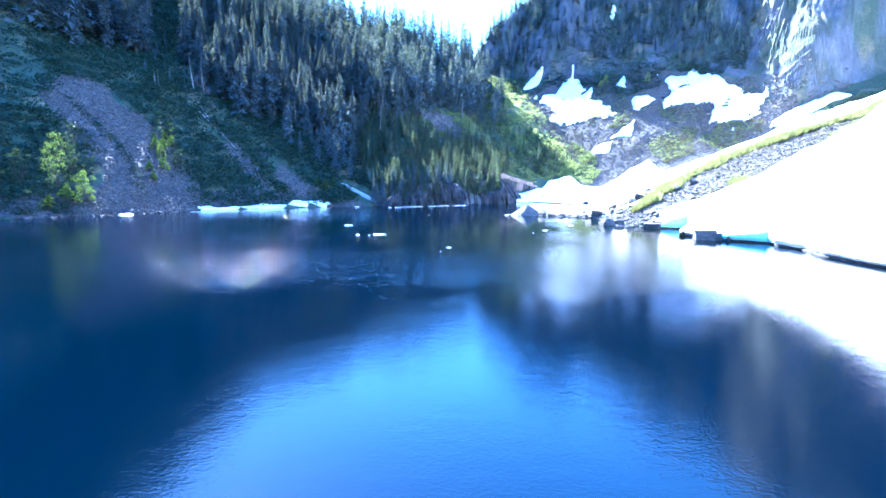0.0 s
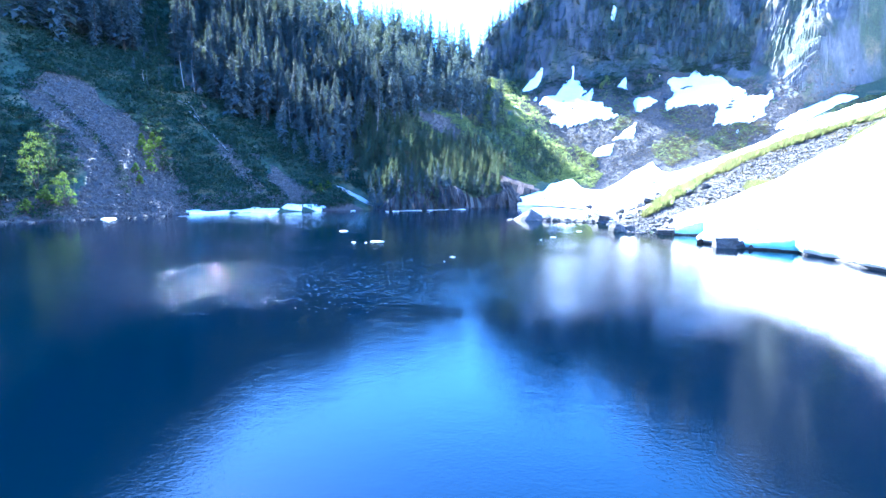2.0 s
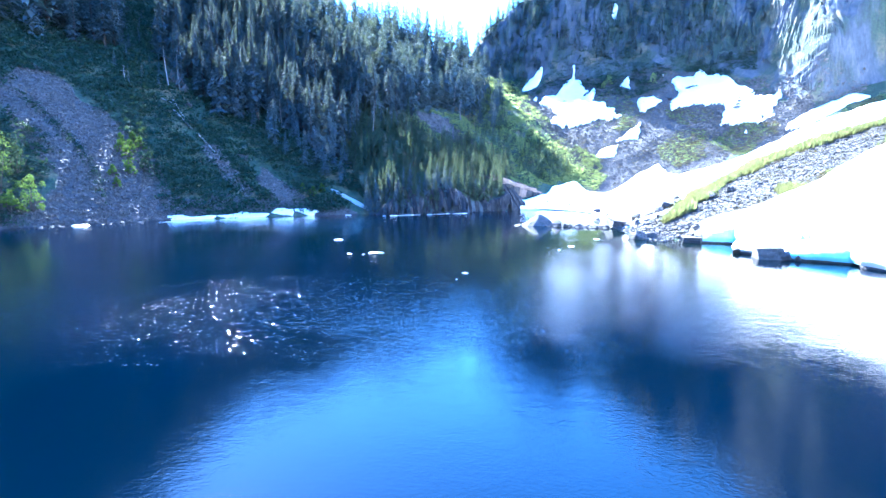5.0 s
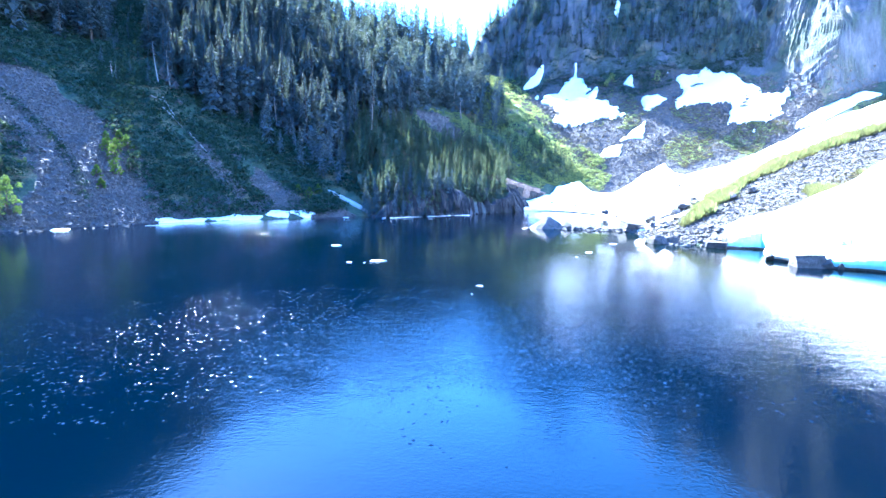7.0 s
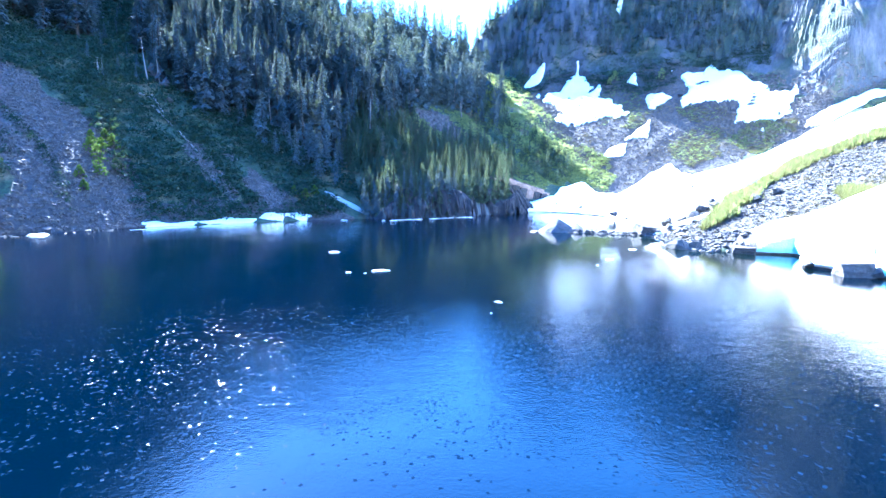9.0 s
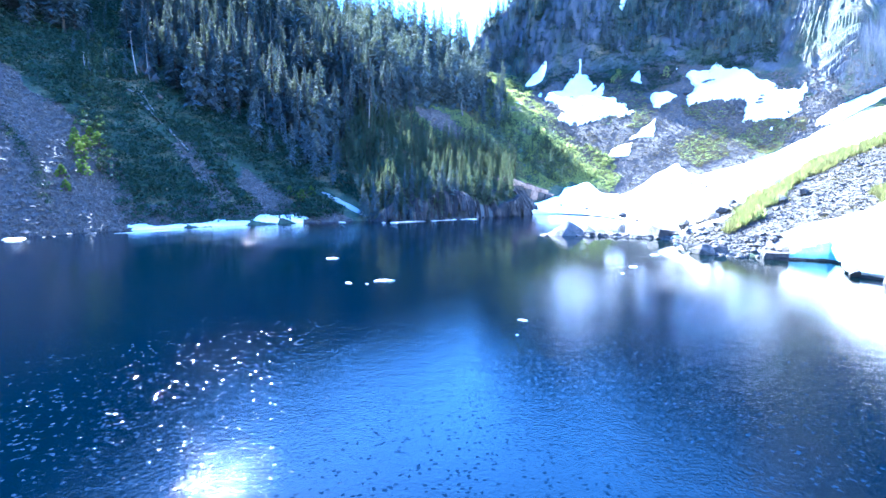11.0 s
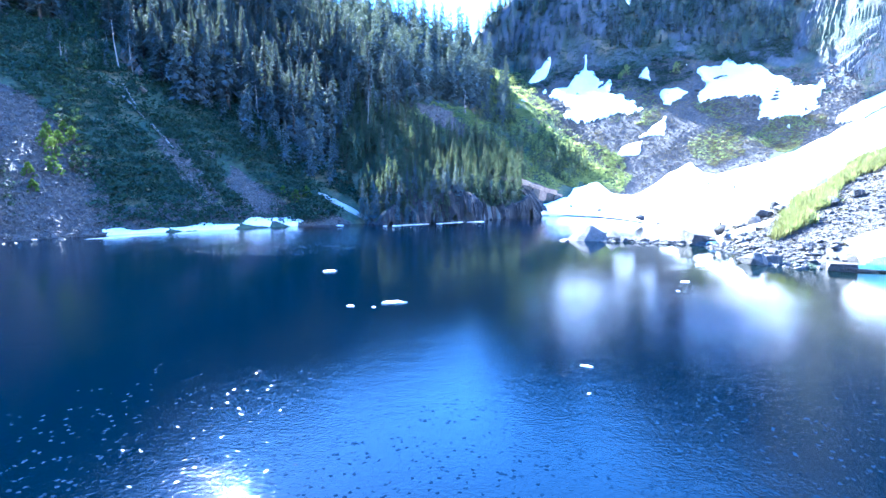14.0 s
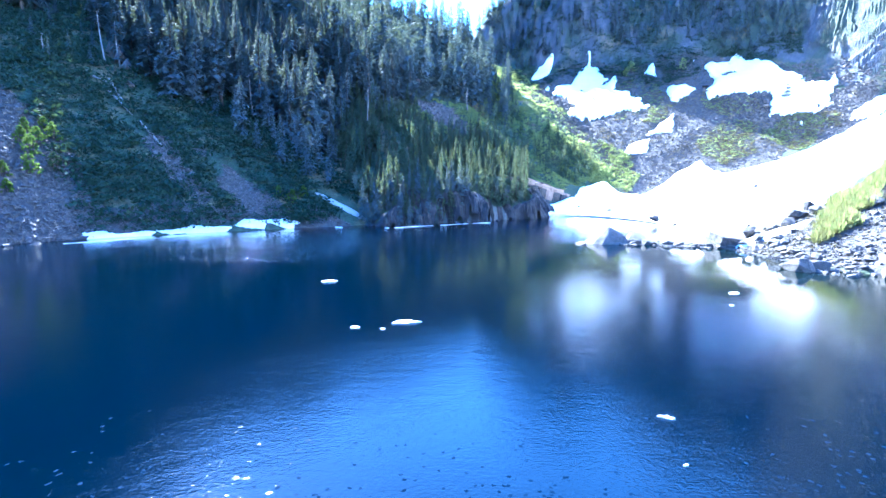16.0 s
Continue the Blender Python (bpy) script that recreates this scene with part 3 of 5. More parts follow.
def shore_lip(pts, ice, seed, inland=3.0, gap=0.35, low=0.3, top=99.0):
    """The melting front of the snow at the water, hanging a little above the lake: a bulging face, blue ice up to the heights given point by point, snow above that."""
    line = edge_points(pts, gap)
    n, m = len(line), 20
    verts, limit = [], []
    for i, p in enumerate(line):
        d = (line[min(i + 3, n - 1)] - line[max(i - 3, 0)]).normalized()
        way = Vector((-d.y, d.x))
        if inside(p.x + 0.6 * way.x, p.y + 0.6 * way.y, LAKE_EDGE) > 0:
            way = -way
        q = p + way * inland
        zt = max(float(height(q.x, q.y)), 0.2) + 2.2 * (1 + 0.35 * float(fbm(np.array(q.x), np.array(q.y), 12, 3, 4))) - 0.3
        zt = min(max(zt, 1.4), top)
        near = sorted(range(len(pts)), key=lambda k: (Vector(pts[k]) - p).length)[:2]
        w = [1 / ((Vector(pts[k]) - p).length + 0.01) for k in near]
        limit.append((ice[near[0]] * w[0] + ice[near[1]] * w[1]) / sum(w))
        for j in range(m):
            v = j / (m - 1)
            wob = 0.28 * float(fbm(np.array(i * gap), np.array(v * 3.0), 2.2, 3, seed)) * (1 - v)
            off = -0.35 * math.sin(math.pi * min(1.0, v * 2.2)) * (v < 0.46) + (inland + 0.3) * max(0.0, v - 0.1) ** 1.5 / 0.9 ** 1.5 + wob
            z = low + (zt - low) * (1 - (1 - v) ** 1.5) + 0.12 * float(fbm(np.array(i * gap), np.array(v), 1.0, 2, seed + 1)) * (1 - v)
            verts.append((p.x + way.x * off, p.y + way.y * off, z))
    verts = np.array(verts)
    f = grid_faces(m, n)
    mid = verts[f].mean(1)
    blue_to = np.array(limit)[f[:, 0] // m] + 0.35 * fbm(f[:, 0] // m * gap, 0 * mid[:, 2], 1.5, 2, seed + 3)
    blue = mid[:, 2] < blue_to
    for name, part_f, material, label, category, group in (("ice_ledge", f[blue], ICE, "turquoise ice ledge under the snow at the waterline", "ice ledge", "ice ledges"), ("snow_bank", f[~blue], SNOW, "white melting snow edge hanging over the lake", "snow bank", "snow edges over the water")):
        used = np.unique(part_f)
        to = np.zeros(len(verts), np.int64)
        to[used] = np.arange(len(used))
        tagged(new(name, mesh_from(name, verts[used], to[part_f], material, True)), label, category, group)


shore_lip([(43.7, 98.6), (46.0, 98.0), (48.2, 97.0)] + ICE_SHORE[1:], [0.8, 1.9, 2.9, 0, 0, 0, 0, 0, 0], 81)
BASIN_SHORE = [(27.4, 196.0), (33, 196.8), (38.4, 196.2), (43, 193), (46.1, 189.5), (48.3, 183), (49.7, 178), (50.6, 168), (50.4, 160), (47.6, 150)]
shore_lip(BASIN_SHORE, [-1] * len(BASIN_SHORE), 85, 2.5, 0.5, -0.1, 1.7)
shore_lip([(44.4, 80.3), (45.6, 79.5), (48.6, 77.7), (50.7, 76.4)] + SNOW_SHORE[1:], [0.9, 2.0, 2.3, 2.4] + [0] * 11, 89)


# ---- rocks ----
def boulder_mesh(name, seed, material, points=18, chip=0.05):
    """An angular stone about 1 m in radius: the hull of scattered points, with worn edges."""
    r = random.Random(seed)
    bm = bmesh.new()
    for _ in range(points):
        v = Vector((r.gauss(0, 1), r.gauss(0, 1), r.gauss(0, 0.9))).normalized() * r.uniform(0.8, 1.1)
        bm.verts.new(v)
    hull = bmesh.ops.convex_hull(bm, input=bm.verts)
    bmesh.ops.delete(bm, geom=[g for g in set(hull["geom_interior"] + hull["geom_unused"]) if isinstance(g, bmesh.types.BMVert)], context="VERTS")
    bmesh.ops.dissolve_limit(bm, angle_limit=radians(14), verts=bm.verts, edges=bm.edges)
    bmesh.ops.bevel(bm, geom=bm.edges[:], offset=chip, segments=1, affect="EDGES", clamp_overlap=True)
    bmesh.ops.triangulate(bm, faces=bm.faces)
    bmesh.ops.subdivide_edges(bm, edges=[e for e in bm.edges if e.calc_length() > 0.45], cuts=1)
    for v in bm.verts:
        v.co += Vector([r.uniform(-0.025, 0.025) for _ in range(3)])
    me = bpy.data.meshes.new(name)
    bm.to_mesh(me)
    bm.free()
    me.materials.append(material)
    return me


def peaked_mesh(name, seed, material):
    """A boulder with a flat base and a blunt off-centre peak."""
    r = random.Random(seed)
    bm = bmesh.new()
    for k in range(9):
        a = 2 * math.pi * k / 9 + r.uniform(-0.2, 0.2)
        bm.verts.new((math.cos(a) * r.uniform(0.85, 1.1), math.sin(a) * r.uniform(0.85, 1.1), -0.7 + r.uniform(-0.1, 0.25)))
    for x, y, z in ((0.1, 0.0, 1.05), (0.2, 0.18, 0.98), (-0.35, 0.1, 0.42), (0.7, -0.2, 0.25), (0.45, 0.5, 0.3), (-0.1, -0.5, 0.3)):
        bm.verts.new((x, y, z))
    bmesh.ops.convex_hull(bm, input=bm.verts)
    bmesh.ops.dissolve_limit(bm, angle_limit=radians(8), verts=bm.verts, edges=bm.edges)
    bmesh.ops.bevel(bm, geom=bm.edges[:], offset=0.04, segments=1, affect="EDGES", clamp_overlap=True)
    me = bpy.data.meshes.new(name)
    bm.to_mesh(me)
    bm.free()
    me.materials.append(material)
    return me


def slab_mesh(name, seed, material):
    """A squared block with chipped edges and a rough skin."""
    r = random.Random(seed)
    bm = bmesh.new()
    bmesh.ops.create_cube(bm, size=2)
    for v in bm.verts:
        v.co += Vector([r.uniform(-0.14, 0.14) for _ in range(3)])
    bmesh.ops.subdivide_edges(bm, edges=bm.edges[:], cuts=5, use_grid_fill=True)
    for v in bm.verts:
        q = v.co
        k = max(abs(q.x), abs(q.y), abs(q.z))
        v.co = q * (1 - 0.05 * max(0, q.length / k - 1.25)) + q.normalized() * 0.1 * noise.noise(q * 1.6 + Vector((seed, 0, 0))) + Vector([r.uniform(-0.03, 0.03) for _ in range(3)])
    me = bpy.data.meshes.new(name)
    bm.to_mesh(me)
    bm.free()
    me.materials.append(material)
    return me


STONES = [boulder_mesh("boulder", k, ROCK, 16) for k in range(6)]
WET = [boulder_mesh("boulder", 20 + k, DARK_ROCK, 14) for k in range(4)]
CLIFF = make_cliff()
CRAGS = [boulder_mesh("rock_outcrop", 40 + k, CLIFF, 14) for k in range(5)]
rng = random.Random(5)


def put_rock(mesh, x, y, size, turn, label, group="", sink=0.3, tip=(0, 0), category="boulder", z=None):
    ob = new(mesh.name.split(".")[0], mesh)
    base = max(float(height(x, y)), -0.4) if z is None else z
    ob.matrix_world = Matrix.LocRotScale((x, y, base + size[2] * (0.75 - sink)), Euler((radians(tip[0]), radians(tip[1]), radians(turn))), size)
    return tagged(ob, label, category, group)


SHORE = "boulders along the stony shore"
put_rock(peaked_mesh("boulder", 3, ROCK), 22.2, 130.5, (4.4, 2.5, 1.95), 8, "large pale pointed boulder standing in the lake", SHORE, 0.15)
put_rock(STONES[2], 17.4, 129.0, (1.6, 1.2, 0.7), 50, "low grey slab beside the pointed boulder", SHORE, 0.3)
put_rock(STONES[1], 26.8, 130.3, (1.7, 1.4, 1.6), 70, "square grey boulder at the end of the stone bar", SHORE, 0.2)
put_rock(slab_mesh("boulder", 12, DARK_ROCK), 39.0, 125.2, (2.1, 1.7, 1.5), 10, "large dark wet boulder at the water's edge", SHORE, 0.2, (10, 8), z=-0.4)
put_rock(STONES[3], 34.9, 104.2, (2.0, 1.5, 1.35), 130, "grey boulder rising from shallow water", SHORE, 0.2)
put_rock(STONES[4], 37.3, 104.3, (1.7, 1.3, 1.3), 40, "rounded grey boulder in shallow water", SHORE, 0.2)
put_rock(slab_mesh("boulder", 14, DARK_ROCK), 42.3, 99.2, (1.45, 0.9, 0.55), -31, "dark flat-topped rock slab under the snow edge", SHORE, 0.1, z=0.0)
put_rock(slab_mesh("boulder", 15, ROCK), 43.2, 81.2, (1.65, 1.2, 0.95), -12, "speckled grey block half buried by the ice ledge", SHORE, 0.1, z=0.0)
put_rock(WET[3], 44.9, 80.0, (0.9, 0.8, 0.85), 10, "dark rock below the ice ledge", SHORE, 0.3, z=0.1)
put_rock(WET[1], 46.0, 79.1, (0.8, 0.5, 0.5), 30, "dark rock below the ice ledge", SHORE, 0.3, z=0.1)
put_rock(STONES[5], 42.0, 86.0, (0.8, 0.7, 0.75), 10, "small grey boulder against the snow edge", SHORE, 0.2, z=0.0)
put_rock(STONES[5], 54.0, 115.5, (1.3, 1.0, 0.9), 80, "pale boulder resting on the scree rib", SHORE, 0.3)
put_rock(STONES[0], 57.5, 115.0, (1.2, 0.9, 0.8), 20, "pale boulder resting on the scree rib", SHORE, 0.3)
def undercut_strip(pts, seed):
    """A low dark sill drawn as the shade under hanging snow, broken by joints."""
    line = edge_points(pts, 0.3)
    verts = []
    for i, p in enumerate(line):
        d = (line[min(i + 3, len(line) - 1)] - line[max(i - 3, 0)]).normalized()
        way = Vector((-d.y, d.x))
        if inside(p.x + 0.6 * way.x, p.y + 0.6 * way.y, LAKE_EDGE) > 0:
            way = -way
        jut = 0.22 * float(fbm(np.array(i * 0.3), np.array(0.0), 1.6, 3, seed))
        for off, z in ((0.1, -0.4), (0.12, 0.12), (0.2, 0.26), (0.45, 0.34 + 0.3 * jut), (2.2, 0.4)):
            q = p + way * (off + jut)
            verts.append((q.x, q.y, z + 0.04 * math.sin(7.0 * i)))
    tagged(new("rock_ledge", mesh_from("rock_ledge", verts, grid_faces(5, len(line)), DARK_ROCK)), "dark sill drawn as the shaded undercut below the snow edge", "rock ledge", "wet ledges under the snow edge")


for k, line in enumerate(([(43.7, 98.6), (46.0, 98.0), (48.2, 97.0)], ICE_SHORE[4:], [(44.4, 80.3), (45.6, 79.5), (48.6, 77.7), (50.9, 76.2)], SNOW_SHORE[1:9])):
    undercut_strip(line, 95 + k)
for x, y, s in ((46.5, 121.5, 1.1), (48.5, 122.5, 1.3), (50, 121, 1.0), (45, 123, 0.9), (51, 123.5, 0.9), (43, 124.5, 1.2), (41.8, 121, 0.9), (42.5, 118, 0.8)):
    put_rock(rng.choice(STONES + WET[:2]), x, y, (s * 1.3, s, s * 0.9), rng.uniform(0, 360), "grey boulder in the pile by the scree", SHORE, 0.3)
for k in range(70):
    u = k / 69
    x, y = 25 + 14 * u + rng.uniform(-0.8, 0.8), 131.5 - 7 * u + rng.uniform(-1.6, 1.6)
    s = rng.uniform(0.3, 0.95)
    put_rock(rng.choice(STONES), x, y, (s * 1.3, s, s * 0.8), rng.uniform(0, 360), "small grey stone of the shoreline bar", "stones of the shoreline bar", 0.2, category="stone", z=-0.1)
for k in range(52):
    u = k / 51
    x, y = 40.5 + 1.5 * math.sin(9 * u) + 3 * u * u + rng.uniform(-1.2, 1.6), 122 - 18 * u + rng.uniform(-1, 1)
    s = 0.2 + 0.6 * rng.random() ** 2
    put_rock(rng.choice(STONES), x, y, (s * 1.3, s, s * 0.8), rng.uniform(0, 360), "grey stone lying at the water's edge", "stones at the water's edge", 0.25, category="stone")
for k in range(44):
    x, y = rng.uniform(36, 44), rng.uniform(100, 106)
    s = rng.uniform(0.15, 0.5)
    put_rock(rng.choice(STONES + WET), x, y, (s * 1.3, s, s * 0.8), rng.uniform(0, 360), "grey stone lying at the water's edge", "stones at the water's edge", 0.25, category="stone", z=max(float(height(x, y)), -0.15))
for k in range(34):
    u = k / 33
    x, y = -92 + 28 * u + rng.uniform(-1, 1), 103 + 30 * u ** 1.3 + rng.uniform(-1.5, 1.5)
    s = rng.uniform(0.25, 0.7)
    put_rock(rng.choice(STONES[:3] + WET), x, y, (s * 1.4, s, s * 0.8), rng.uniform(0, 360), "grey stone on the shaded shore", "stones on the shaded shore", 0.25, category="stone")
for k in range(9):
    x, y = 40 + rng.uniform(-13, 25), 170 + rng.uniform(-22, 40)
    if inside(x, y, BASIN_SNOW) > 3:
        s = rng.uniform(0.5, 1.1)
        put_rock(rng.choice(WET), x, y, (s * 1.5, s, s * 0.8), rng.uniform(0, 360), "dark rock poking out of the snow", "rocks in the snowfield", 0.0, z=float(height(x, y)) + 1.0)

for x, y, z, a in ((46.8, 194.1, 1.0, 1.5), (49.3, 193.0, 1.0, 0.9), (49.1, 169.4, 1.0, 1.2), (48.1, 157.5, 0.5, 0.7), (48.9, 153.0, 0.5, 0.6), (50.4, 150.3, 0.6, 0.7), (49.4, 155.2, 0.6, 0.5), (70.2, 226.0, 5.6, 1.1), (75.9, 225.0, 6.4, 1.0), (86.2, 203.4, 9.6, 1.0)):
    put_rock(rng.choice(WET + STONES[:2]), x, y, (a * 1.5, a, a * 0.75), rng.uniform(0, 360), "dark rock poking out of the snow", "rocks in the snowfield", 0.35, z=z)
for x, y, a in ((123.7, 264.2, 1.3), (125.6, 263.6, 0.9), (121.9, 264.4, 1.0), (125.2, 240.7, 1.0), (133.5, 241.7, 1.4), (134.7, 243.4, 1.2), (136.0, 245.0, 1.1), (137.2, 246.8, 0.8), (68.6, 289.3, 0.8), (79.7, 286.9, 0.8), (71.1, 280.3, 1.0), (81.0, 289.0, 0.6), (112.5, 262.0, 1.2), (111.0, 259.5, 0.9)):
    put_rock(rng.choice(WET), x, y, (a * 1.6, a, a * 0.6), rng.uniform(0, 360), "dark rock melting out of a snow patch", "rocks in the snow patches", 0.25, z=float(height(x, y)) + 0.75)


def shore_line(u):
    """A point of the rocky shore under the wooded hill, u from 0 to 1, and the way inland."""
    pts = [Vector(p) for p in ((-21, 166), (-19, 161), (-13, 159.5), (-3, 166), (8, 173.5), (18, 181.5), (24, 188), (27, 195))]
    k = min(int(u * (len(pts) - 1)), len(pts) - 2)
    f = u * (len(pts) - 1) - k
    t = (pts[k + 1] - pts[k]).normalized()
    return pts[k].lerp(pts[k + 1], f), Vector((-t.y, t.x))


def shore_cliff():
    """The rock face above the water: the hill's own surface, split by upright cracks and ledges."""
    gx, gy = np.arange(-26, 32, 0.33), np.arange(156, 208, 0.33)
    X, Y = np.meshgrid(gx, gy)
    along = 0.8 * X + 0.6 * Y
    crack = fbm(along, 0 * X, 5.0, 5, 33) * 3.4 + np.abs(fbm(along * 1.7, 0 * X, 2.2, 3, 35)) * 1.6
    block = np.floor(along / 1.9 + 0.6 * fbm(X, Y, 5, 2, 37))
    shift = crack + 0.9 * (np.modf(np.abs(np.sin(block * 12.9) * 43758.5))[0] - 0.5) + 0.9
    Z = height(X - 0.6 * shift, Y + 0.8 * shift) + 0.35
    Z = Z + 0.35 * fbm(along * 0.4, Z, 1.1, 2, 39)
    slope = np.hypot(*np.gradient(height(X, Y), 0.33))
    keep = ((Z > -1.2) & (Z < 9.5) & (slope > 0.8)).ravel()
    f = grid_faces(len(gx), len(gy))
    f = f[keep[f].all(1)]
    used = np.unique(f)
    to = np.zeros(X.size, np.int64)
    to[used] = np.arange(len(used))
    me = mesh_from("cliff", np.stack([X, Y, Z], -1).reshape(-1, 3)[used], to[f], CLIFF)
    tagged(new("cliff", me), "dark fractured rock cliff rising from the lake", "cliff", kind="structure")


shore_cliff()
for k in range(16):
    p, way = shore_line((k + rng.uniform(0, 0.8)) / 16)
    q = p + way * rng.uniform(0, 1.2)
    s = rng.uniform(0.4, 1.0)
    put_rock(rng.choice(CRAGS), q.x, q.y, (s * 1.3, s, s), rng.uniform(0, 360), "dark fallen block under the cliff", "fallen blocks under the cliff", 0.3, category="boulder")
for x, y, a, b, c, t in ((-88, 190, 2, 1.5, 3.6, 20), (-85.5, 188, 1.6, 1.4, 3.2, 70), (-83, 186, 1.5, 1.2, 2.2, 60), (-80, 181, 1.6, 1.2, 1.4, 10), (-43, 199, 3, 2, 3.4, 30), (-46, 197, 2, 1.6, 2.6, 80), (-66, 188, 1.6, 1.2, 1.6, 0), (-12, 252, 6, 3, 5, 20), (-5, 256, 4, 3, 4, 70)):
    put_rock(STONES[int(x) % 6], x, y, (a, b, c), t, "pale grey rock outcrop among trees", "rock outcrops on the wooded hill", 0.35, (8, -6), "rock outcrop")
BENCH = [slab_mesh("rock_outcrop", 70 + k, PINK) for k in range(4)]
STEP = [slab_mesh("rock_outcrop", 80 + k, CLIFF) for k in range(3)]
for k in range(8):
    u = k / 7
    x, y = 18.5 + 20.0 * u, 200.0 + 14.6 * u
    top = 11.4 - 5.0 * u * u - 0.4 * math.sin(5 * k)
    tip = (14 + 5 * math.sin(2.7 * k), 12 + 6 * math.sin(4.1 * k))
    put_rock(BENCH[k % 4], x, y, (2.1 + 0.5 * math.sin(3.3 * k), 2.6, 1.25), 36 + 6 * math.sin(1.9 * k), "pale pinkish granite block of a jointed bench", "granite bench", 0.75, tip, "rock outcrop", top - 1.0)
    # Dark cliff rock on the lower rows paints the shade under the bench's overhang
    put_rock(BENCH[(k + 1) % 4] if k % 3 == 1 else STEP[k % 3], x + 1.1, y - 1.5, (1.9, 2.0, 2.0), 38 + 9 * math.sin(2.3 * k), "fractured granite face below the pink bench", "granite bench", 0.75, (4, 6), "rock outcrop", top - 4.0)
    put_rock(STEP[(k + 1) % 3], x + 2.0, y - 2.4, (2.2, 1.8, 2.4), 40 + 8 * math.sin(3.7 * k), "granite step above the snow edge, darkened as overhang shade", "granite bench", 0.75, (5, -4), "rock outcrop", max(top - 8.2, 0.6))


# ---- scattered cover ----
def scatter(name, templates, spots, material, label, category, sizes, seed, flat=(1, 1), sink=0.0, tip=0.0, skew=1.0, floor=-99.0):
    """One mesh of many small pieces on the ground, each turned and sized at random."""
    r = np.random.RandomState(seed)
    n = len(spots)
    z = np.maximum(height(spots[:, 0], spots[:, 1]), floor)
    s = sizes[0] + (sizes[1] - sizes[0]) * r.uniform(0, 1, n) ** skew
    verts, faces, start = [], [], 0
    which = r.randint(0, len(templates), n)
    for k, (tv, tf) in enumerate(templates):
        sel = np.where(which == k)[0]
        if not len(sel):
            continue
        a = r.uniform(0, 2 * np.pi, len(sel))
        q = tv[None] * s[sel, None, None] * np.stack([r.uniform(0.8, 1.25, len(sel)), r.uniform(0.8, 1.25, len(sel)), r.uniform(*flat, len(sel))], -1)[:, None]
        if tip:
            b = r.normal(0, tip, len(sel))
            q = np.stack([q[..., 0], q[..., 1] * np.cos(b)[:, None] - q[..., 2] * np.sin(b)[:, None], q[..., 1] * np.sin(b)[:, None] + q[..., 2] * np.cos(b)[:, None]], -1)
        ca, sa = np.cos(a)[:, None], np.sin(a)[:, None]
        q = np.stack([q[..., 0] * ca - q[..., 1] * sa, q[..., 0] * sa + q[..., 1] * ca, q[..., 2]], -1)
        q = q + np.stack([spots[sel, 0], spots[sel, 1], z[sel] - sink * s[sel]], -1)[:, None]
        verts.append(q.reshape(-1, 3))
        faces.append((tf[None] + (start + np.arange(len(sel)) * len(tv))[:, None, None]).reshape(-1, tf.shape[1]))
        start += len(sel) * len(tv)
    me = mesh_from(name, np.concatenate(verts), np.concatenate(faces), material)
    return tagged(new(name, me), label, category, kind="stuff")


def spots_in(poly, count, seed, avoid=(), clump=0.0, size=8.0, above=0.15):
    r = np.random.RandomState(seed)
    p = np.array(poly, float)
    got = np.zeros((0, 2))
    while len(got) < count:
        q = np.stack([r.uniform(p[:, 0].min(), p[:, 0].max(), 4000), r.uniform(p[:, 1].min(), p[:, 1].max(), 4000)], -1)
        ok = inside(q[:, 0], q[:, 1], poly) + fray(q[:, 0], q[:, 1]) > 0
        for a in avoid:
            ok &= inside(q[:, 0], q[:, 1], a) < 0
        if clump:
            ok &= fbm(q[:, 0], q[:, 1], size, 3, seed + 7) > clump * r.uniform(-1, 1, len(q)) * 0.5
        ok &= height(q[:, 0], q[:, 1]) > above
        got = np.concatenate([got, q[ok]])
    return got[:count]


def stone_templates(count, seed):
    r = np.random.RandomState(seed)
    cube = np.array([(x, y, z) for z in (-1, 1) for y in (-1, 1) for x in (-1, 1)], float)
    f = np.array([(0, 2, 3, 1), (4, 5, 7, 6), (0, 1, 5, 4), (2, 6, 7, 3), (0, 4, 6, 2), (1, 3, 7, 5)])
    return [(cube * np.array([0.62, 0.5, 0.4]) + r.uniform(-0.24, 0.24, (8, 3)), f) for _ in range(count)]


def leaf_templates(count, seed, leaves, leaf, tall=0.9):
    """Clumps of leaf blades spread over a low dome."""
    r = np.random.RandomState(seed)
    out = []
    for _ in range(count):
        a, e, rad = r.uniform(0, 2 * np.pi, leaves), np.arcsin(r.uniform(0.0, 1, leaves)), r.uniform(0.45, 1.0, leaves)
        c = np.stack([np.cos(a) * np.cos(e) * rad, np.sin(a) * np.cos(e) * rad, np.sin(e) * rad * tall], -1)
        u = r.normal(0, 1, (leaves, 3))
        u /= np.linalg.norm(u, axis=1)[:, None]
        v = np.cross(u, r.normal(0, 1, (leaves, 3)))
        v /= np.linalg.norm(v, axis=1)[:, None]
        h = leaf * r.uniform(0.6, 1.4, (leaves, 1))
        q = np.stack([c - u * h, c + v * h * 0.5, c + u * h, c - v * h * 0.5], 1).reshape(-1, 3)
        out.append((q, np.arange(leaves * 4).reshape(-1, 4)))
    return out


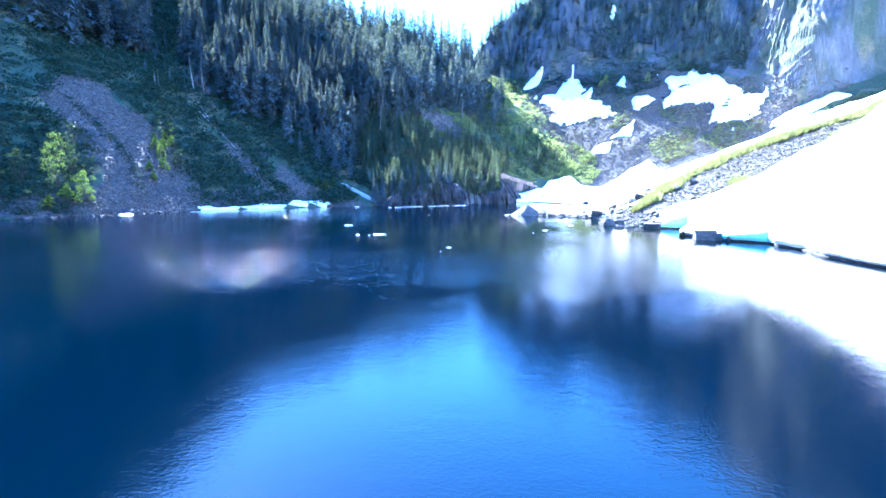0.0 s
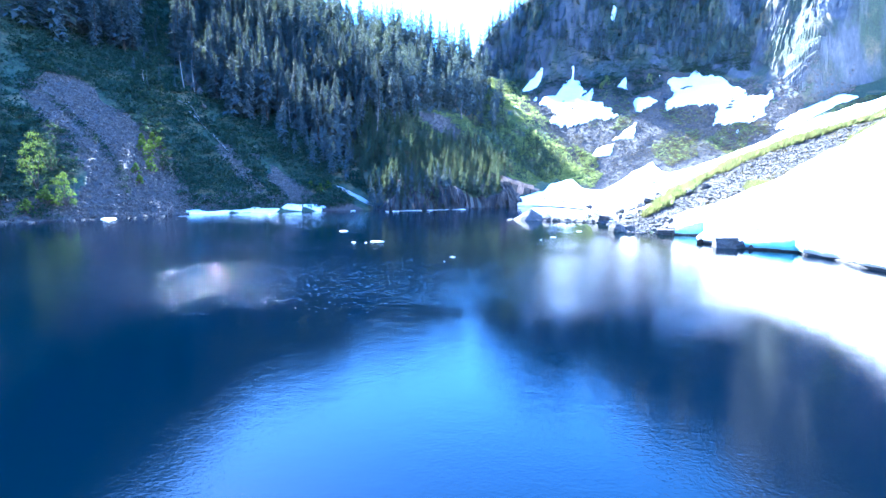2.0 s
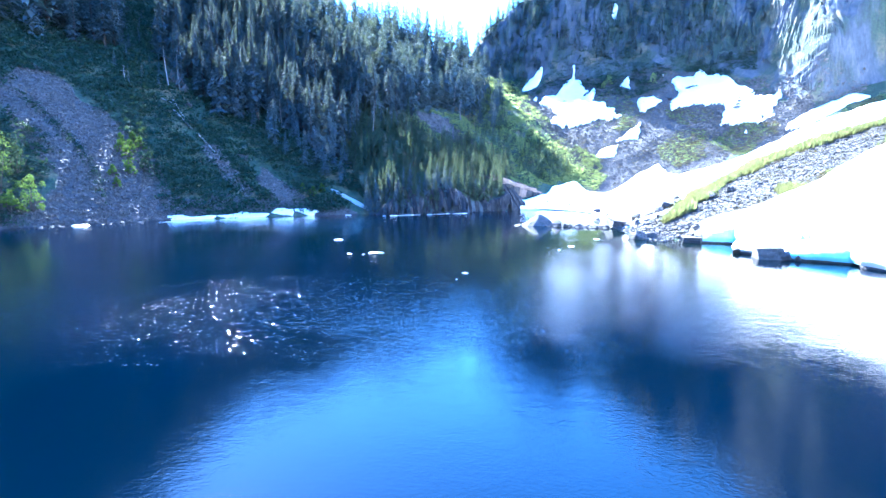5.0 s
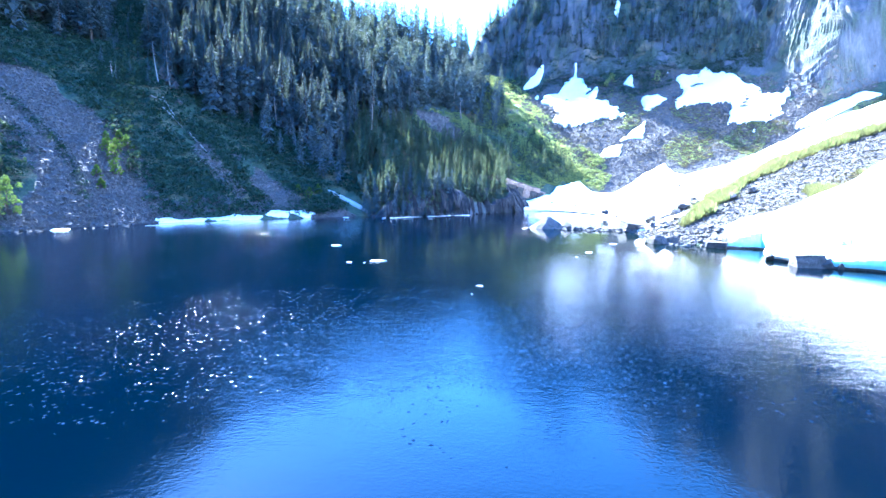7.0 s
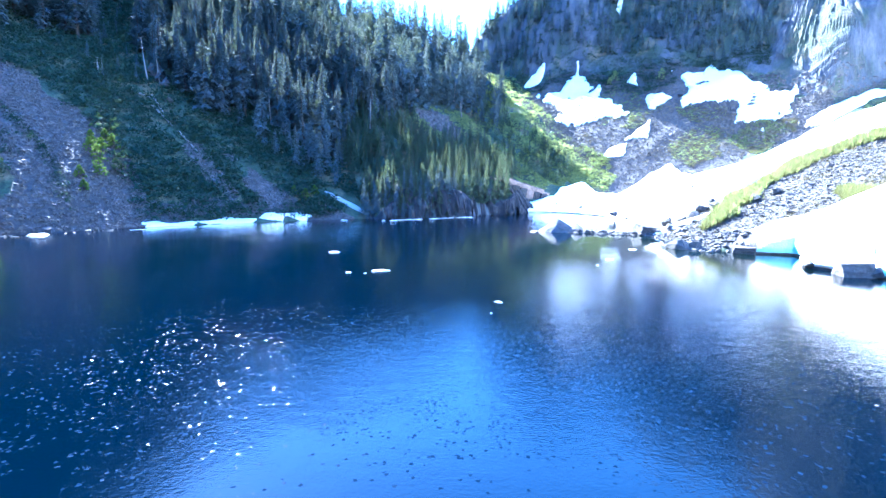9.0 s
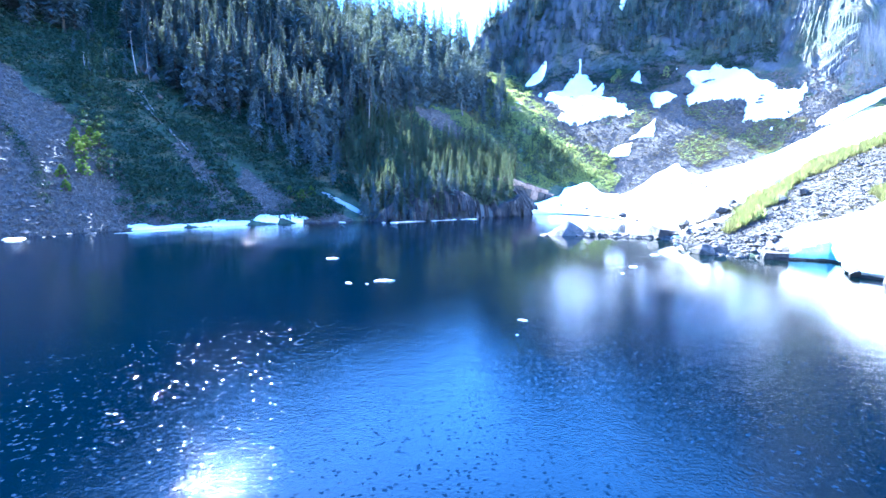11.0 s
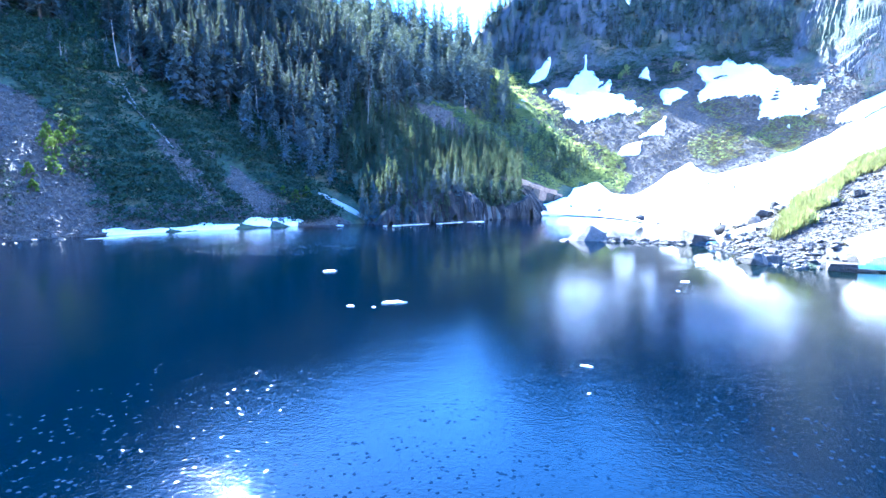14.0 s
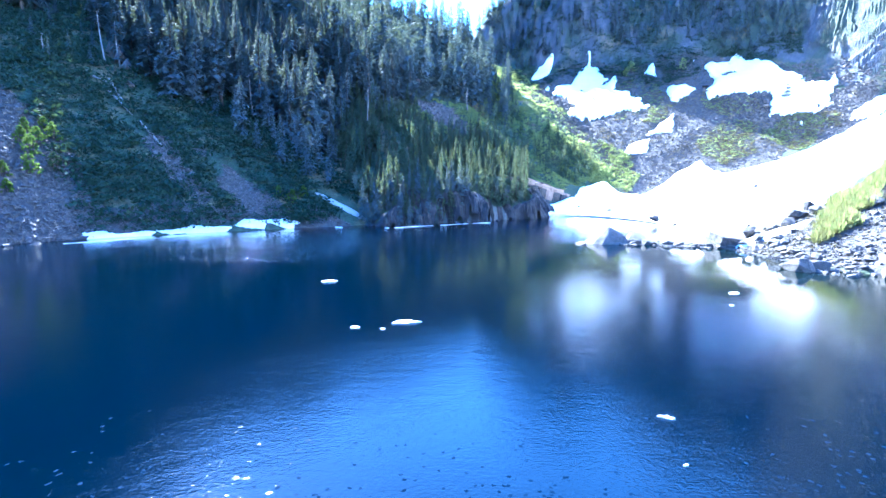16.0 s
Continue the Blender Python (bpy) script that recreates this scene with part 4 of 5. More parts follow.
def blade_templates(count, seed, blades):
    """Tufts of upright grass blades."""
    r = np.random.RandomState(seed)
    out = []
    for _ in range(count):
        a = r.uniform(0, 2 * np.pi, blades)
        base = np.stack([np.cos(a), np.sin(a), 0 * a], -1) * r.uniform(0, 0.45, (blades, 1))
        side = np.stack([-np.sin(a), np.cos(a), 0 * a], -1) * 0.05
        tip = base * 1.9 + np.stack([0 * a, 0 * a, r.uniform(0.6, 1.2, blades)], -1)
        q = np.stack([base - side, base + side, tip], 1).reshape(-1, 3)
        out.append((q, np.arange(blades * 3).reshape(-1, 3)))
    return out


RUBBLE = stone_templates(12, 2)
scatter("rubble", RUBBLE, spots_in(TALUS_WEST, 10000, 1), ROCK, "shaded grey scree of broken angular stones", "scree", (0.1, 0.7), 1, (0.7, 1.2), 0.0, 0.6, 2.2)
scatter("rubble", RUBBLE, spots_in(BOWL_STONES, 14000, 2), ROCK, "pale grey scree of broken angular stones", "scree", (0.13, 0.62), 2, (0.7, 1.2), 0.0, 0.6, 2.2)
scatter("rubble", RUBBLE, spots_in(TALUS_GULLY, 1200, 3), ROCK, "grey scree in a steep gully", "scree", (0.4, 1.1), 3, (0.7, 1.2), 0.0, 0.6, 2.2)
scatter("rubble", RUBBLE, spots_in(TALUS_HIGH, 2000, 4), ROCK, "grey scree below the crags", "scree", (0.3, 0.9), 4, (0.7, 1.2), 0.0, 0.6, 2.2)
scatter("rubble", RUBBLE, spots_in(TALUS_RIB, 14000, 5), ROCK, "grey scree rib of small broken stones beside the snow", "scree", (0.06, 0.34), 5, (0.35, 0.8), 0.1, 0.45, 2.4)
scatter("rubble", RUBBLE, spots_in(TALUS_RIB, 6000, 57), DARK_ROCK, "dark broken stones mixed into the scree rib", "scree", (0.08, 0.42), 57, (0.4, 0.9), 0.0, 0.6, 2.2)
scatter("rubble", RUBBLE, spots_in(TALUS_RIB, 150, 55), ROCK, "larger grey stones on the scree rib", "scree", (0.4, 0.95), 55, (0.6, 1.0), 0.1, 0.5, 2.0)
scatter("rubble", RUBBLE, spots_in([(19, 128.5), (30, 125.5), (40, 121), (42, 124), (36, 127.5), (26, 131.5), (20, 131.5)], 1100, 59, above=-9.0), ROCK, "gravel and small stones of the shoreline bar", "scree", (0.08, 0.45), 59, (0.6, 1.0), 0.0, 0.5, 2.0, -0.02)
scatter("rubble", RUBBLE, spots_in([(37, 122), (45, 118), (45, 104), (42, 100), (38, 103)], 1800, 60, above=-0.4), ROCK, "gravel and small stones at the foot of the rib", "scree", (0.07, 0.4), 60, (0.6, 1.0), 0.0, 0.5, 2.0, -0.02)
scatter("rubble", RUBBLE, spots_in([(140, 264), (150, 254), (154, 241), (166, 231), (180, 229), (178, 226), (160, 226), (152, 227), (146, 238), (138, 254)], 1500, 56), ROCK, "pale grey blocks at the foot of the buttress", "scree", (0.2, 1.1), 56, (0.5, 1.0), 0.1, 0.5, 2.4)
scatter("rubble", RUBBLE, spots_in(SLIDE, 900, 6), ROCK, "brownish scree slide above the shore", "scree", (0.2, 0.5), 6, (0.6, 1.1), 0.0, 0.6, 2.2)
scatter("rubble", RUBBLE, spots_in(CHUTE, 500, 7), ROCK, "line of pale stones in a shallow chute", "scree", (0.3, 0.9), 7, (0.6, 1.1), 0.0, 0.6, 2.2)
scatter("rubble", RUBBLE, spots_in(RIM, 500, 8), ROCK, "small grey scree patch on the wooded hill", "scree", (0.3, 0.8), 8, (0.6, 1.1), 0.0, 0.6, 2.2)

HEAD_SNOWS = ([(46, 310), (55, 322), (66, 323), (60, 310), (52, 309)], [(55, 300), (67, 302), (75, 305), (78, 311), (80, 296), (85, 282), (96, 277), (90, 265), (66, 268), (60, 274), (58, 286)], [(95, 284), (102, 292), (102, 277)], [(95, 272), (108, 273), (110, 264), (100, 257), (93, 262)], [(117, 281), (129, 275), (143, 260), (156, 242), (148, 233), (132, 231), (125, 238), (127, 246), (108, 256), (115, 266)])
HEAD_FOOT = [(40, 322), (62, 324), (92, 304), (120, 286), (142, 270), (138, 262), (118, 268), (104, 272), (92, 277), (80, 286), (76, 296), (66, 303), (54, 305), (42, 308)]
WEST_SCRUB = [(-66, 133), (-45, 151), (-30, 161), (-21, 166), (-30, 182), (-56, 205), (-73, 190), (-92, 190), (-117, 197), (-150, 190), (-120, 160), (-90, 160), (-77, 147)]
FAR_SCRUB = [(-106, 142), (-84, 121), (-98, 103), (-150, 85), (-170, 190), (-120, 164)]
SUN_GAP = [(-88, 180), (-125, 259), (-136, 252.5), (-99, 173.5)]
MEADOW_PLAN = [(16, 275), (22, 322), (42, 328), (51, 306), (62, 268), (75, 246), (70, 233), (45, 219), (36, 214), (26, 207), (19, 209), (5, 228), (-14, 231), (-2, 250), (14, 262)]
LEAVES = leaf_templates(8, 3, 17, 0.245)
BUSHES = leaf_templates(8, 6, 25, 0.19, 0.8)
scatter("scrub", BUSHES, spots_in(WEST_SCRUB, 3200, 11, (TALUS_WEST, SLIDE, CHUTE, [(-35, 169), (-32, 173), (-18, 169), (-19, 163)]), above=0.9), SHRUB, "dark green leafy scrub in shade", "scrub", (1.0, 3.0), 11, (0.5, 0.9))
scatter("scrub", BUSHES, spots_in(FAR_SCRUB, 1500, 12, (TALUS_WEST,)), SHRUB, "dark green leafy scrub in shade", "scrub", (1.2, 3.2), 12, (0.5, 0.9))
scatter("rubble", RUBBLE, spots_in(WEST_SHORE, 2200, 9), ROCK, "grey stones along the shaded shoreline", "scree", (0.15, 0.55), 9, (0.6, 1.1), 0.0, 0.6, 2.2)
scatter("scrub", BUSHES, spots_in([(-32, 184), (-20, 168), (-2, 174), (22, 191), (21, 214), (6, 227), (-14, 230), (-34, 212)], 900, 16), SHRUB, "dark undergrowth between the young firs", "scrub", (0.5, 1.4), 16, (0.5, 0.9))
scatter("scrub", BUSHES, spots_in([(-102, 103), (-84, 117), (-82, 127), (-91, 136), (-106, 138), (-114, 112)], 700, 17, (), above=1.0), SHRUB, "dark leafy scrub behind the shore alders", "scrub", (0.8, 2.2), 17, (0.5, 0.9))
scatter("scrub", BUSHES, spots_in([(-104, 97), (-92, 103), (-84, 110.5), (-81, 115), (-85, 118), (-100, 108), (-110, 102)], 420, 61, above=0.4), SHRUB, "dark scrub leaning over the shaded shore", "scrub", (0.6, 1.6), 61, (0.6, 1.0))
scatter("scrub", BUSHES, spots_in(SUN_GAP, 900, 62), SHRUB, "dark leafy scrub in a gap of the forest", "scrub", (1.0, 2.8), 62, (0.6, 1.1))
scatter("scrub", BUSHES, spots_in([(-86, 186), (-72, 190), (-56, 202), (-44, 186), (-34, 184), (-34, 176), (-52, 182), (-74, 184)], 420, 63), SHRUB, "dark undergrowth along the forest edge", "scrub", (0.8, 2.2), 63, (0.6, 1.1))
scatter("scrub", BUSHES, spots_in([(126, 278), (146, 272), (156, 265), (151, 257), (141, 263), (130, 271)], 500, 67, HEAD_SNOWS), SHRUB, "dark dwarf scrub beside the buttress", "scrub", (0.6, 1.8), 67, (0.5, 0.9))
# Dark scrub added over pale scree to deepen the headwall's shadow
scatter("scrub", BUSHES, spots_in(HEAD_FOOT, 1400, 65, HEAD_SNOWS), SHRUB, "dark dwarf scrub added to deepen the shade under the headwall", "scrub", (0.7, 2.2), 65, (0.5, 0.9))
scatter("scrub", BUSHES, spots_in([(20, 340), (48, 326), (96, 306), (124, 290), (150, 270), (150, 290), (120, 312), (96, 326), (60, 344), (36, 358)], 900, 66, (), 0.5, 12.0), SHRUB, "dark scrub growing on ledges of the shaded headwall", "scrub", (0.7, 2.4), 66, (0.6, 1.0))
streak = np.array([p[:] for p in edge_points([(-107, 149.5), (-98, 146), (-90, 141.5), (-83, 137), (-77, 131)], 0.14)])
streak = streak + np.random.RandomState(14).normal(0, 0.75, streak.shape)
scatter("scrub", LEAVES, streak, SHRUB, "narrow strip of dark scrub running down the scree", "scrub", (0.4, 1.0), 14, (0.7, 1.1))
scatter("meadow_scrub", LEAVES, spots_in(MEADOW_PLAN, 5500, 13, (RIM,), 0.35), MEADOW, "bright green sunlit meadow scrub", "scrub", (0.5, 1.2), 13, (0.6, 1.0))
for k, (patch, count) in enumerate((([(82, 256), (94, 267), (104, 264), (92, 254)], 300), ([(97, 238), (107, 244), (119, 237), (112, 225), (101, 225)], 900), ([(116, 232), (130, 235), (144, 228), (140, 219), (121, 217)], 1200), ([(148, 219), (161, 221.5), (173, 220), (190, 219), (186, 213), (160, 216)], 500), ([(108, 257), (128, 248), (127, 241), (112, 248)], 400), ([(72, 262), (86, 284), (98, 274), (92, 262)], 500))):
    scatter("meadow_scrub", LEAVES, spots_in(patch, int(count * 0.55), 30 + k, (), 0.9, 7.0), MEADOW, "yellow-green low scrub between scree and snow", "scrub", (0.45, 1.0), 30 + k, (0.5, 0.9))
    scatter("heather", LEAVES, spots_in(patch, int(count * 0.7), 80 + k, (), 0.9, 5.0), HEATH, "brown heathery scrub between scree and snow", "scrub", (0.4, 0.9), 80 + k, (0.5, 0.8))
scatter("meadow_scrub", BUSHES, spots_in(MEADOW_PLAN, 700, 19, (RIM,), 0.6), MEADOW, "rounded green bushes on the sunny slope", "scrub", (0.9, 2.2), 19, (0.6, 1.0))
scatter("meadow_grass", blade_templates(8, 7, 16), spots_in(MEADOW_PLAN, 6500, 15, (RIM,)), MEADOW, "short green grass on the sunny slope", "grass", (0.5, 1.1), 15, (0.5, 0.9))
scatter("heather", LEAVES, spots_in(BOWL_STONES, 2600, 40, (), 0.9), HEATH, "brown heathery scrub among stones", "scrub", (0.4, 0.9), 40, (0.5, 0.8))
scatter("heather", LEAVES, spots_in([(60, 240), (72, 246), (76, 262), (66, 268), (56, 262), (50, 245)], 400, 41), HEATH, "brown and yellow scrub at the snow edge", "scrub", (0.4, 1.0), 41, (0.5, 0.9))
CREST = [(43.6, 112.6), (46, 116.5), (52, 121.5), (60, 125), (70, 132), (84, 129), (96, 125.5), (110, 123), (109, 119.5), (94, 121), (84, 123), (72, 125), (60, 118.5), (53, 115), (48, 111.4)]
LOW_TUFTS = [(57, 100), (64, 105.5), (72, 107), (86, 110), (92, 113), (92, 110), (84, 107), (70, 102), (61, 98)]
TUFTS = blade_templates(8, 5, 30)
scatter("grass", TUFTS, spots_in(CREST, 4200, 42), GRASS, "tall yellow-green grass along the rib crest", "grass", (0.5, 1.5), 42, (0.7, 1.2))
scatter("grass", TUFTS, spots_in(CREST, 1000, 45, (), 0.8), MEADOW, "green grass along the rib crest", "grass", (0.5, 1.6), 45, (0.7, 1.2))
scatter("scrub", LEAVES, spots_in(CREST, 900, 47), GRASS, "low yellow-green bushes among the crest grass", "scrub", (0.5, 1.4), 47, (0.6, 1.0))
UPPER_CREST = [(66, 130), (74, 131), (84, 129), (96, 125.5), (110, 123), (109, 120), (94, 121.5), (84, 124), (72, 126.5)]
scatter("scrub", LEAVES, spots_in(UPPER_CREST, 420, 48), SHRUB, "dark low bushes along the upper rib crest", "scrub", (0.5, 1.3), 48, (0.6, 1.0))
scatter("heather", LEAVES, spots_in(TALUS_RIB, 1500, 49, (), 0.9, 6.0), HEATH, "brown scrub creeping over the scree rib", "scrub", (0.2, 0.55), 49, (0.5, 0.8))
scatter("heather", LEAVES, spots_in(CREST, 1100, 44), HEATH, "brown scrub among the crest grass", "scrub", (0.3, 0.7), 44, (0.5, 0.9))
scatter("grass", TUFTS, spots_in(LOW_TUFTS, 500, 43, (), 0.5), GRASS, "yellow-green tufts on the scree rib", "grass", (0.4, 1.1), 43)
scatter("heather", LEAVES, spots_in(LOW_TUFTS, 260, 46, (), 0.5), HEATH, "brown scrub on the scree rib", "scrub", (0.3, 0.8), 46, (0.5, 0.8))


# ---- trees ----
def tris_mesh(name, tris, material):
    v = np.array(tris, np.float32).reshape(-1, 3)
    return mesh_from(name, v, np.arange(len(v)).reshape(-1, 3), material)


def conifer_tris(seed, boughs=190, radius=1.4, bare=0.05, ragged=0.3, sprays=4, tall=10.0, spread=1.0):
    """Triangles of a conifer's crown, 10 m tall: drooping boughs round the stem, each hung with narrow needle sprays."""
    r = random.Random(seed)
    lobes = [[1 + ragged * r.uniform(-1.5, 0.9) for _ in range(7)] for _ in range(9)]
    tris = []
    for i in range(boughs):
        u = ((i + r.uniform(-0.5, 0.5)) / boughs) ** 0.92 if i else 0.0
        a = 2.4 * i + r.gauss(0, 0.35)
        lobe = lobes[min(8, int(u * 9))][int(a / 6.2832 * 7) % 7]
        length = radius * ((1 - u) ** 0.8 * 0.95 + 0.05) * (0.7 + 0.3 * min(1, u * 5 + 0.2)) * max(0.3, lobe) * r.uniform(0.75, 1.12)
        out, side = Vector((math.cos(a), math.sin(a), 0)), Vector((-math.sin(a), math.cos(a), 0))
        fall = length * r.uniform(0.25, 0.75) * (1.2 - u)
        o = Vector((0, 0, tall * (bare + (0.985 - bare) * u)))
        for k in range(sprays):
            f = 0.16 + 0.84 * (k + r.uniform(0, 0.8)) / sprays
            c = o + out * (length * f) - Vector((0, 0, fall * f * f - length * 0.1 * f))
            w = (0.42 * length * (1.15 - 0.6 * f) + 0.12) * r.uniform(0.8, 1.25) * spread
            for sg in (-1, 1):
                way = side * (sg * r.uniform(0.5, 1.0)) + out * r.uniform(0.1, 0.8) - Vector((0, 0, r.uniform(0.15, 0.95)))
                flat = out * 0.35 + side * (-0.25 * sg) + Vector((0, 0, r.uniform(-0.25, 0.25)))
                tris.append((c - flat * w * 0.55, c + flat * w * 0.75, c + way * w))
    for a in (0.0, 2.1, 4.2):
        d = Vector((math.cos(a), math.sin(a), 0)) * 0.09
        tris.append((Vector((0, 0, tall * 0.93)) - d, Vector((0, 0, tall * 0.93)) + d, Vector((0, 0, tall * 1.03))))
    return [[tuple(p) for p in t] for t in tris]


def cone_mesh(name, length, r0, r1, sides, material, bend=0.0, rings=5):
    bm = bmesh.new()
    prev = None
    for k in range(rings + 1):
        u = k / rings
        rad = r0 + (r1 - r0) * u
        ring = [bm.verts.new((rad * math.cos(2 * math.pi * j / sides) + bend * math.sin(2.2 * u), rad * math.sin(2 * math.pi * j / sides), length * u)) for j in range(sides)]
        if prev:
            for j in range(sides):
                bm.faces.new((prev[j], prev[(j + 1) % sides], ring[(j + 1) % sides], ring[j]))
        prev = ring
    bm.faces.new(prev)
    me = bpy.data.meshes.new(name)
    bm.to_mesh(me)
    bm.free()
    me.materials.append(material)
    return me


def child(name, me, parent, label=""):
    ob = new(name, me)
    ob.parent = parent
    return tagged(ob, label)


def tree_kind(name, seed, needles, **shape):
    root = new(name)
    child("trunk", cone_mesh("trunk", 10, 0.2, 0.02, 7, BARK, 0.05), root)
    child("crown", tris_mesh("crown", conifer_tris(seed, **shape), needles), root)
    return root


def spaced(poly, gap, seed, avoid=(), limit=999):
    r = random.Random(seed)
    p = np.array(poly)
    xs, got = (p[:, 0].min(), p[:, 0].max(), p[:, 1].min(), p[:, 1].max()), []
    cand = [(r.uniform(xs[0], xs[1]), r.uniform(xs[2], xs[3])) for _ in range(9000)]
    c = np.array(cand)
    ok = inside(c[:, 0], c[:, 1], poly) > 0
    for a in avoid:
        ok &= inside(c[:, 0], c[:, 1], a) < 0
    for q in c[ok]:
        if all((q[0] - g[0]) ** 2 + (q[1] - g[1]) ** 2 > gap * gap for g in got):
            got.append(tuple(q))
        if len(got) >= limit:
            break
    return got


def tree_pose(x, y, h, r, lean=2.0):
    return Matrix.LocRotScale((x, y, float(height(x, y)) - 0.3), Euler((radians(r.gauss(0, lean)), radians(r.gauss(0, lean)), r.uniform(0, 6.28))), Vector((r.uniform(0.9, 1.2), r.uniform(0.9, 1.2), 1)) * (h / 10))


def plant(kinds, spots, tall, label, category, group, seed):
    r = random.Random(seed)
    for k, root in enumerate(kinds):
        tagged(root, label, category, group)
    for i, (x, y) in enumerate(spots):
        stand = float(vnoise(np.array(x / 13.0), np.array(y / 13.0), seed))
        m = tree_pose(x, y, tall[0] + (tall[1] - tall[0]) * (0.55 * stand + 0.45 * r.random() ** 1.4), r)
        if i < len(kinds):
            kinds[i].matrix_basis = m
        else:
            copy_unit(r.choice(kinds), m)


def copy_unit(root, m):
    keep = root.scale.copy()
    root.scale = (1, 1, 1)
    made = copy_thing(root, m)
    root.scale = keep
    return made


HILL = [(-165, 185), (-135, 182), (-117, 187), (-106, 192), (-91, 186), (-83, 188), (-72, 181), (-64, 187), (-54, 190), (-40, 186), (-30, 200), (-14, 229), (-4, 250), (20, 263), (27, 300), (18, 332), (-40, 326), (-80, 322), (-120, 310), (-150, 240)]
LOW_HILL = [(-30, 182), (-20, 169), (-15, 163), (0, 172), (23, 190), (24, 204), (29, 216), (30, 228), (18, 232), (4, 228), (-13, 231), (-30, 215), (-38, 195)]
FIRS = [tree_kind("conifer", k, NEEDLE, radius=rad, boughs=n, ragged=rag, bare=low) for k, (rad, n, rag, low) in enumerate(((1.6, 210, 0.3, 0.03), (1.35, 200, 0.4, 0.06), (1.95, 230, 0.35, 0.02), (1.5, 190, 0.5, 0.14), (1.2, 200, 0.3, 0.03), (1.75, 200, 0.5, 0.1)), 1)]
tall_spots = sorted(spaced(HILL, 4.2, 3, (SUN_GAP,)), key=lambda q: q[1] - 0.3 * abs(q[0]))
plant(FIRS, tall_spots[:290], (11, 30), "tall dark green conifer on the steep wooded hillside", "conifer tree", "conifers on the wooded hill", 4)
SAPS = [tree_kind("young_fir", k, YOUNG, radius=rad, boughs=n, ragged=rag, bare=0.02, sprays=3) for k, (rad, n, rag) in enumerate(((1.6, 150, 0.3), (1.35, 140, 0.35), (1.95, 160, 0.4), (1.15, 130, 0.3)), 11)]
low_spots = spaced(LOW_HILL, 2.15, 8)
plant(SAPS, low_spots[:298], (3.5, 13), "young green fir crowding the slope above the cliff", "fir tree", "young firs above the shore cliff", 9)


def wood(name, spots, tall, seed, material, label, fine=False):
    """Far trees, joined into one mesh."""
    temps = []
    for k in range(4):
        t = np.array(conifer_tris(seed + k, boughs=130 if fine else 76, spread=1.0 if fine else 1.55, radius=(1.35, 1.6, 1.85, 2.1)[k], sprays=3 if fine else 2, bare=0.04, ragged=0.4)).reshape(-1, 3)
        temps.append((t / 10, np.arange(len(t)).reshape(-1, 3)))
    scatter(name, temps, np.array(spots), material, label, "conifers", tall, seed, (0.9, 1.1), 0.03)


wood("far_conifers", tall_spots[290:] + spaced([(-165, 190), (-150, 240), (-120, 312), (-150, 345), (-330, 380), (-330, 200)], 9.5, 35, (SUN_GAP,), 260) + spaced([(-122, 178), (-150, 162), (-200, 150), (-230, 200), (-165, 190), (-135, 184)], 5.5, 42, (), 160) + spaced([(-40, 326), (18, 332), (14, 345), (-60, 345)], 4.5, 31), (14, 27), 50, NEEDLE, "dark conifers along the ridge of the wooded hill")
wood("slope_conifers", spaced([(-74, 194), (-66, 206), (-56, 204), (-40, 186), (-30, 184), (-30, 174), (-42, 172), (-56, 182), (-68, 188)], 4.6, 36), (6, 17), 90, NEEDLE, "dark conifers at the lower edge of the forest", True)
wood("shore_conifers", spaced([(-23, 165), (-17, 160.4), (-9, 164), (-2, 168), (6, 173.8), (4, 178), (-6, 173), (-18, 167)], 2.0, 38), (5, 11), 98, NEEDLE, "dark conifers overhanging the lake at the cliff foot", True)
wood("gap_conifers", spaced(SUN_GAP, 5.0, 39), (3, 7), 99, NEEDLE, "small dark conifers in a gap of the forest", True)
wood("young_firs", low_spots[298:], (5, 11), 55, YOUNG, "young green firs crowding the lower slope")
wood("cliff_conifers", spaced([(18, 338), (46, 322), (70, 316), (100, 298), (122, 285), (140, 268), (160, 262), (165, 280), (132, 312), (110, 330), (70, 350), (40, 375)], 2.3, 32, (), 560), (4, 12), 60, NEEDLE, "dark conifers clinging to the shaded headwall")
wood("meadow_conifers", spaced([(34, 250), (46, 262), (56, 250), (58, 236), (44, 228), (30, 232), (18, 222), (16, 262), (24, 300), (34, 290)], 4.0, 33, (), 95), (4, 9), 70, YOUNG, "small conifers scattered over the green slope")
wood("meadow_conifers", spaced([(33, 224), (38, 244), (48, 256), (57, 250), (59, 238), (46, 224)], 2.1, 41, (), 110), (2.5, 6.5), 72, YOUNG, "dark young firs clustered on the green slope")
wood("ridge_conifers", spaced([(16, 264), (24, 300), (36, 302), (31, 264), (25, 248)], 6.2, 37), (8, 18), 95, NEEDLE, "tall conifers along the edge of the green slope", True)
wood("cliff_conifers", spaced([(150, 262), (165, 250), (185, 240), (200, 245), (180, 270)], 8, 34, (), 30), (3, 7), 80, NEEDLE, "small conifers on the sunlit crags")


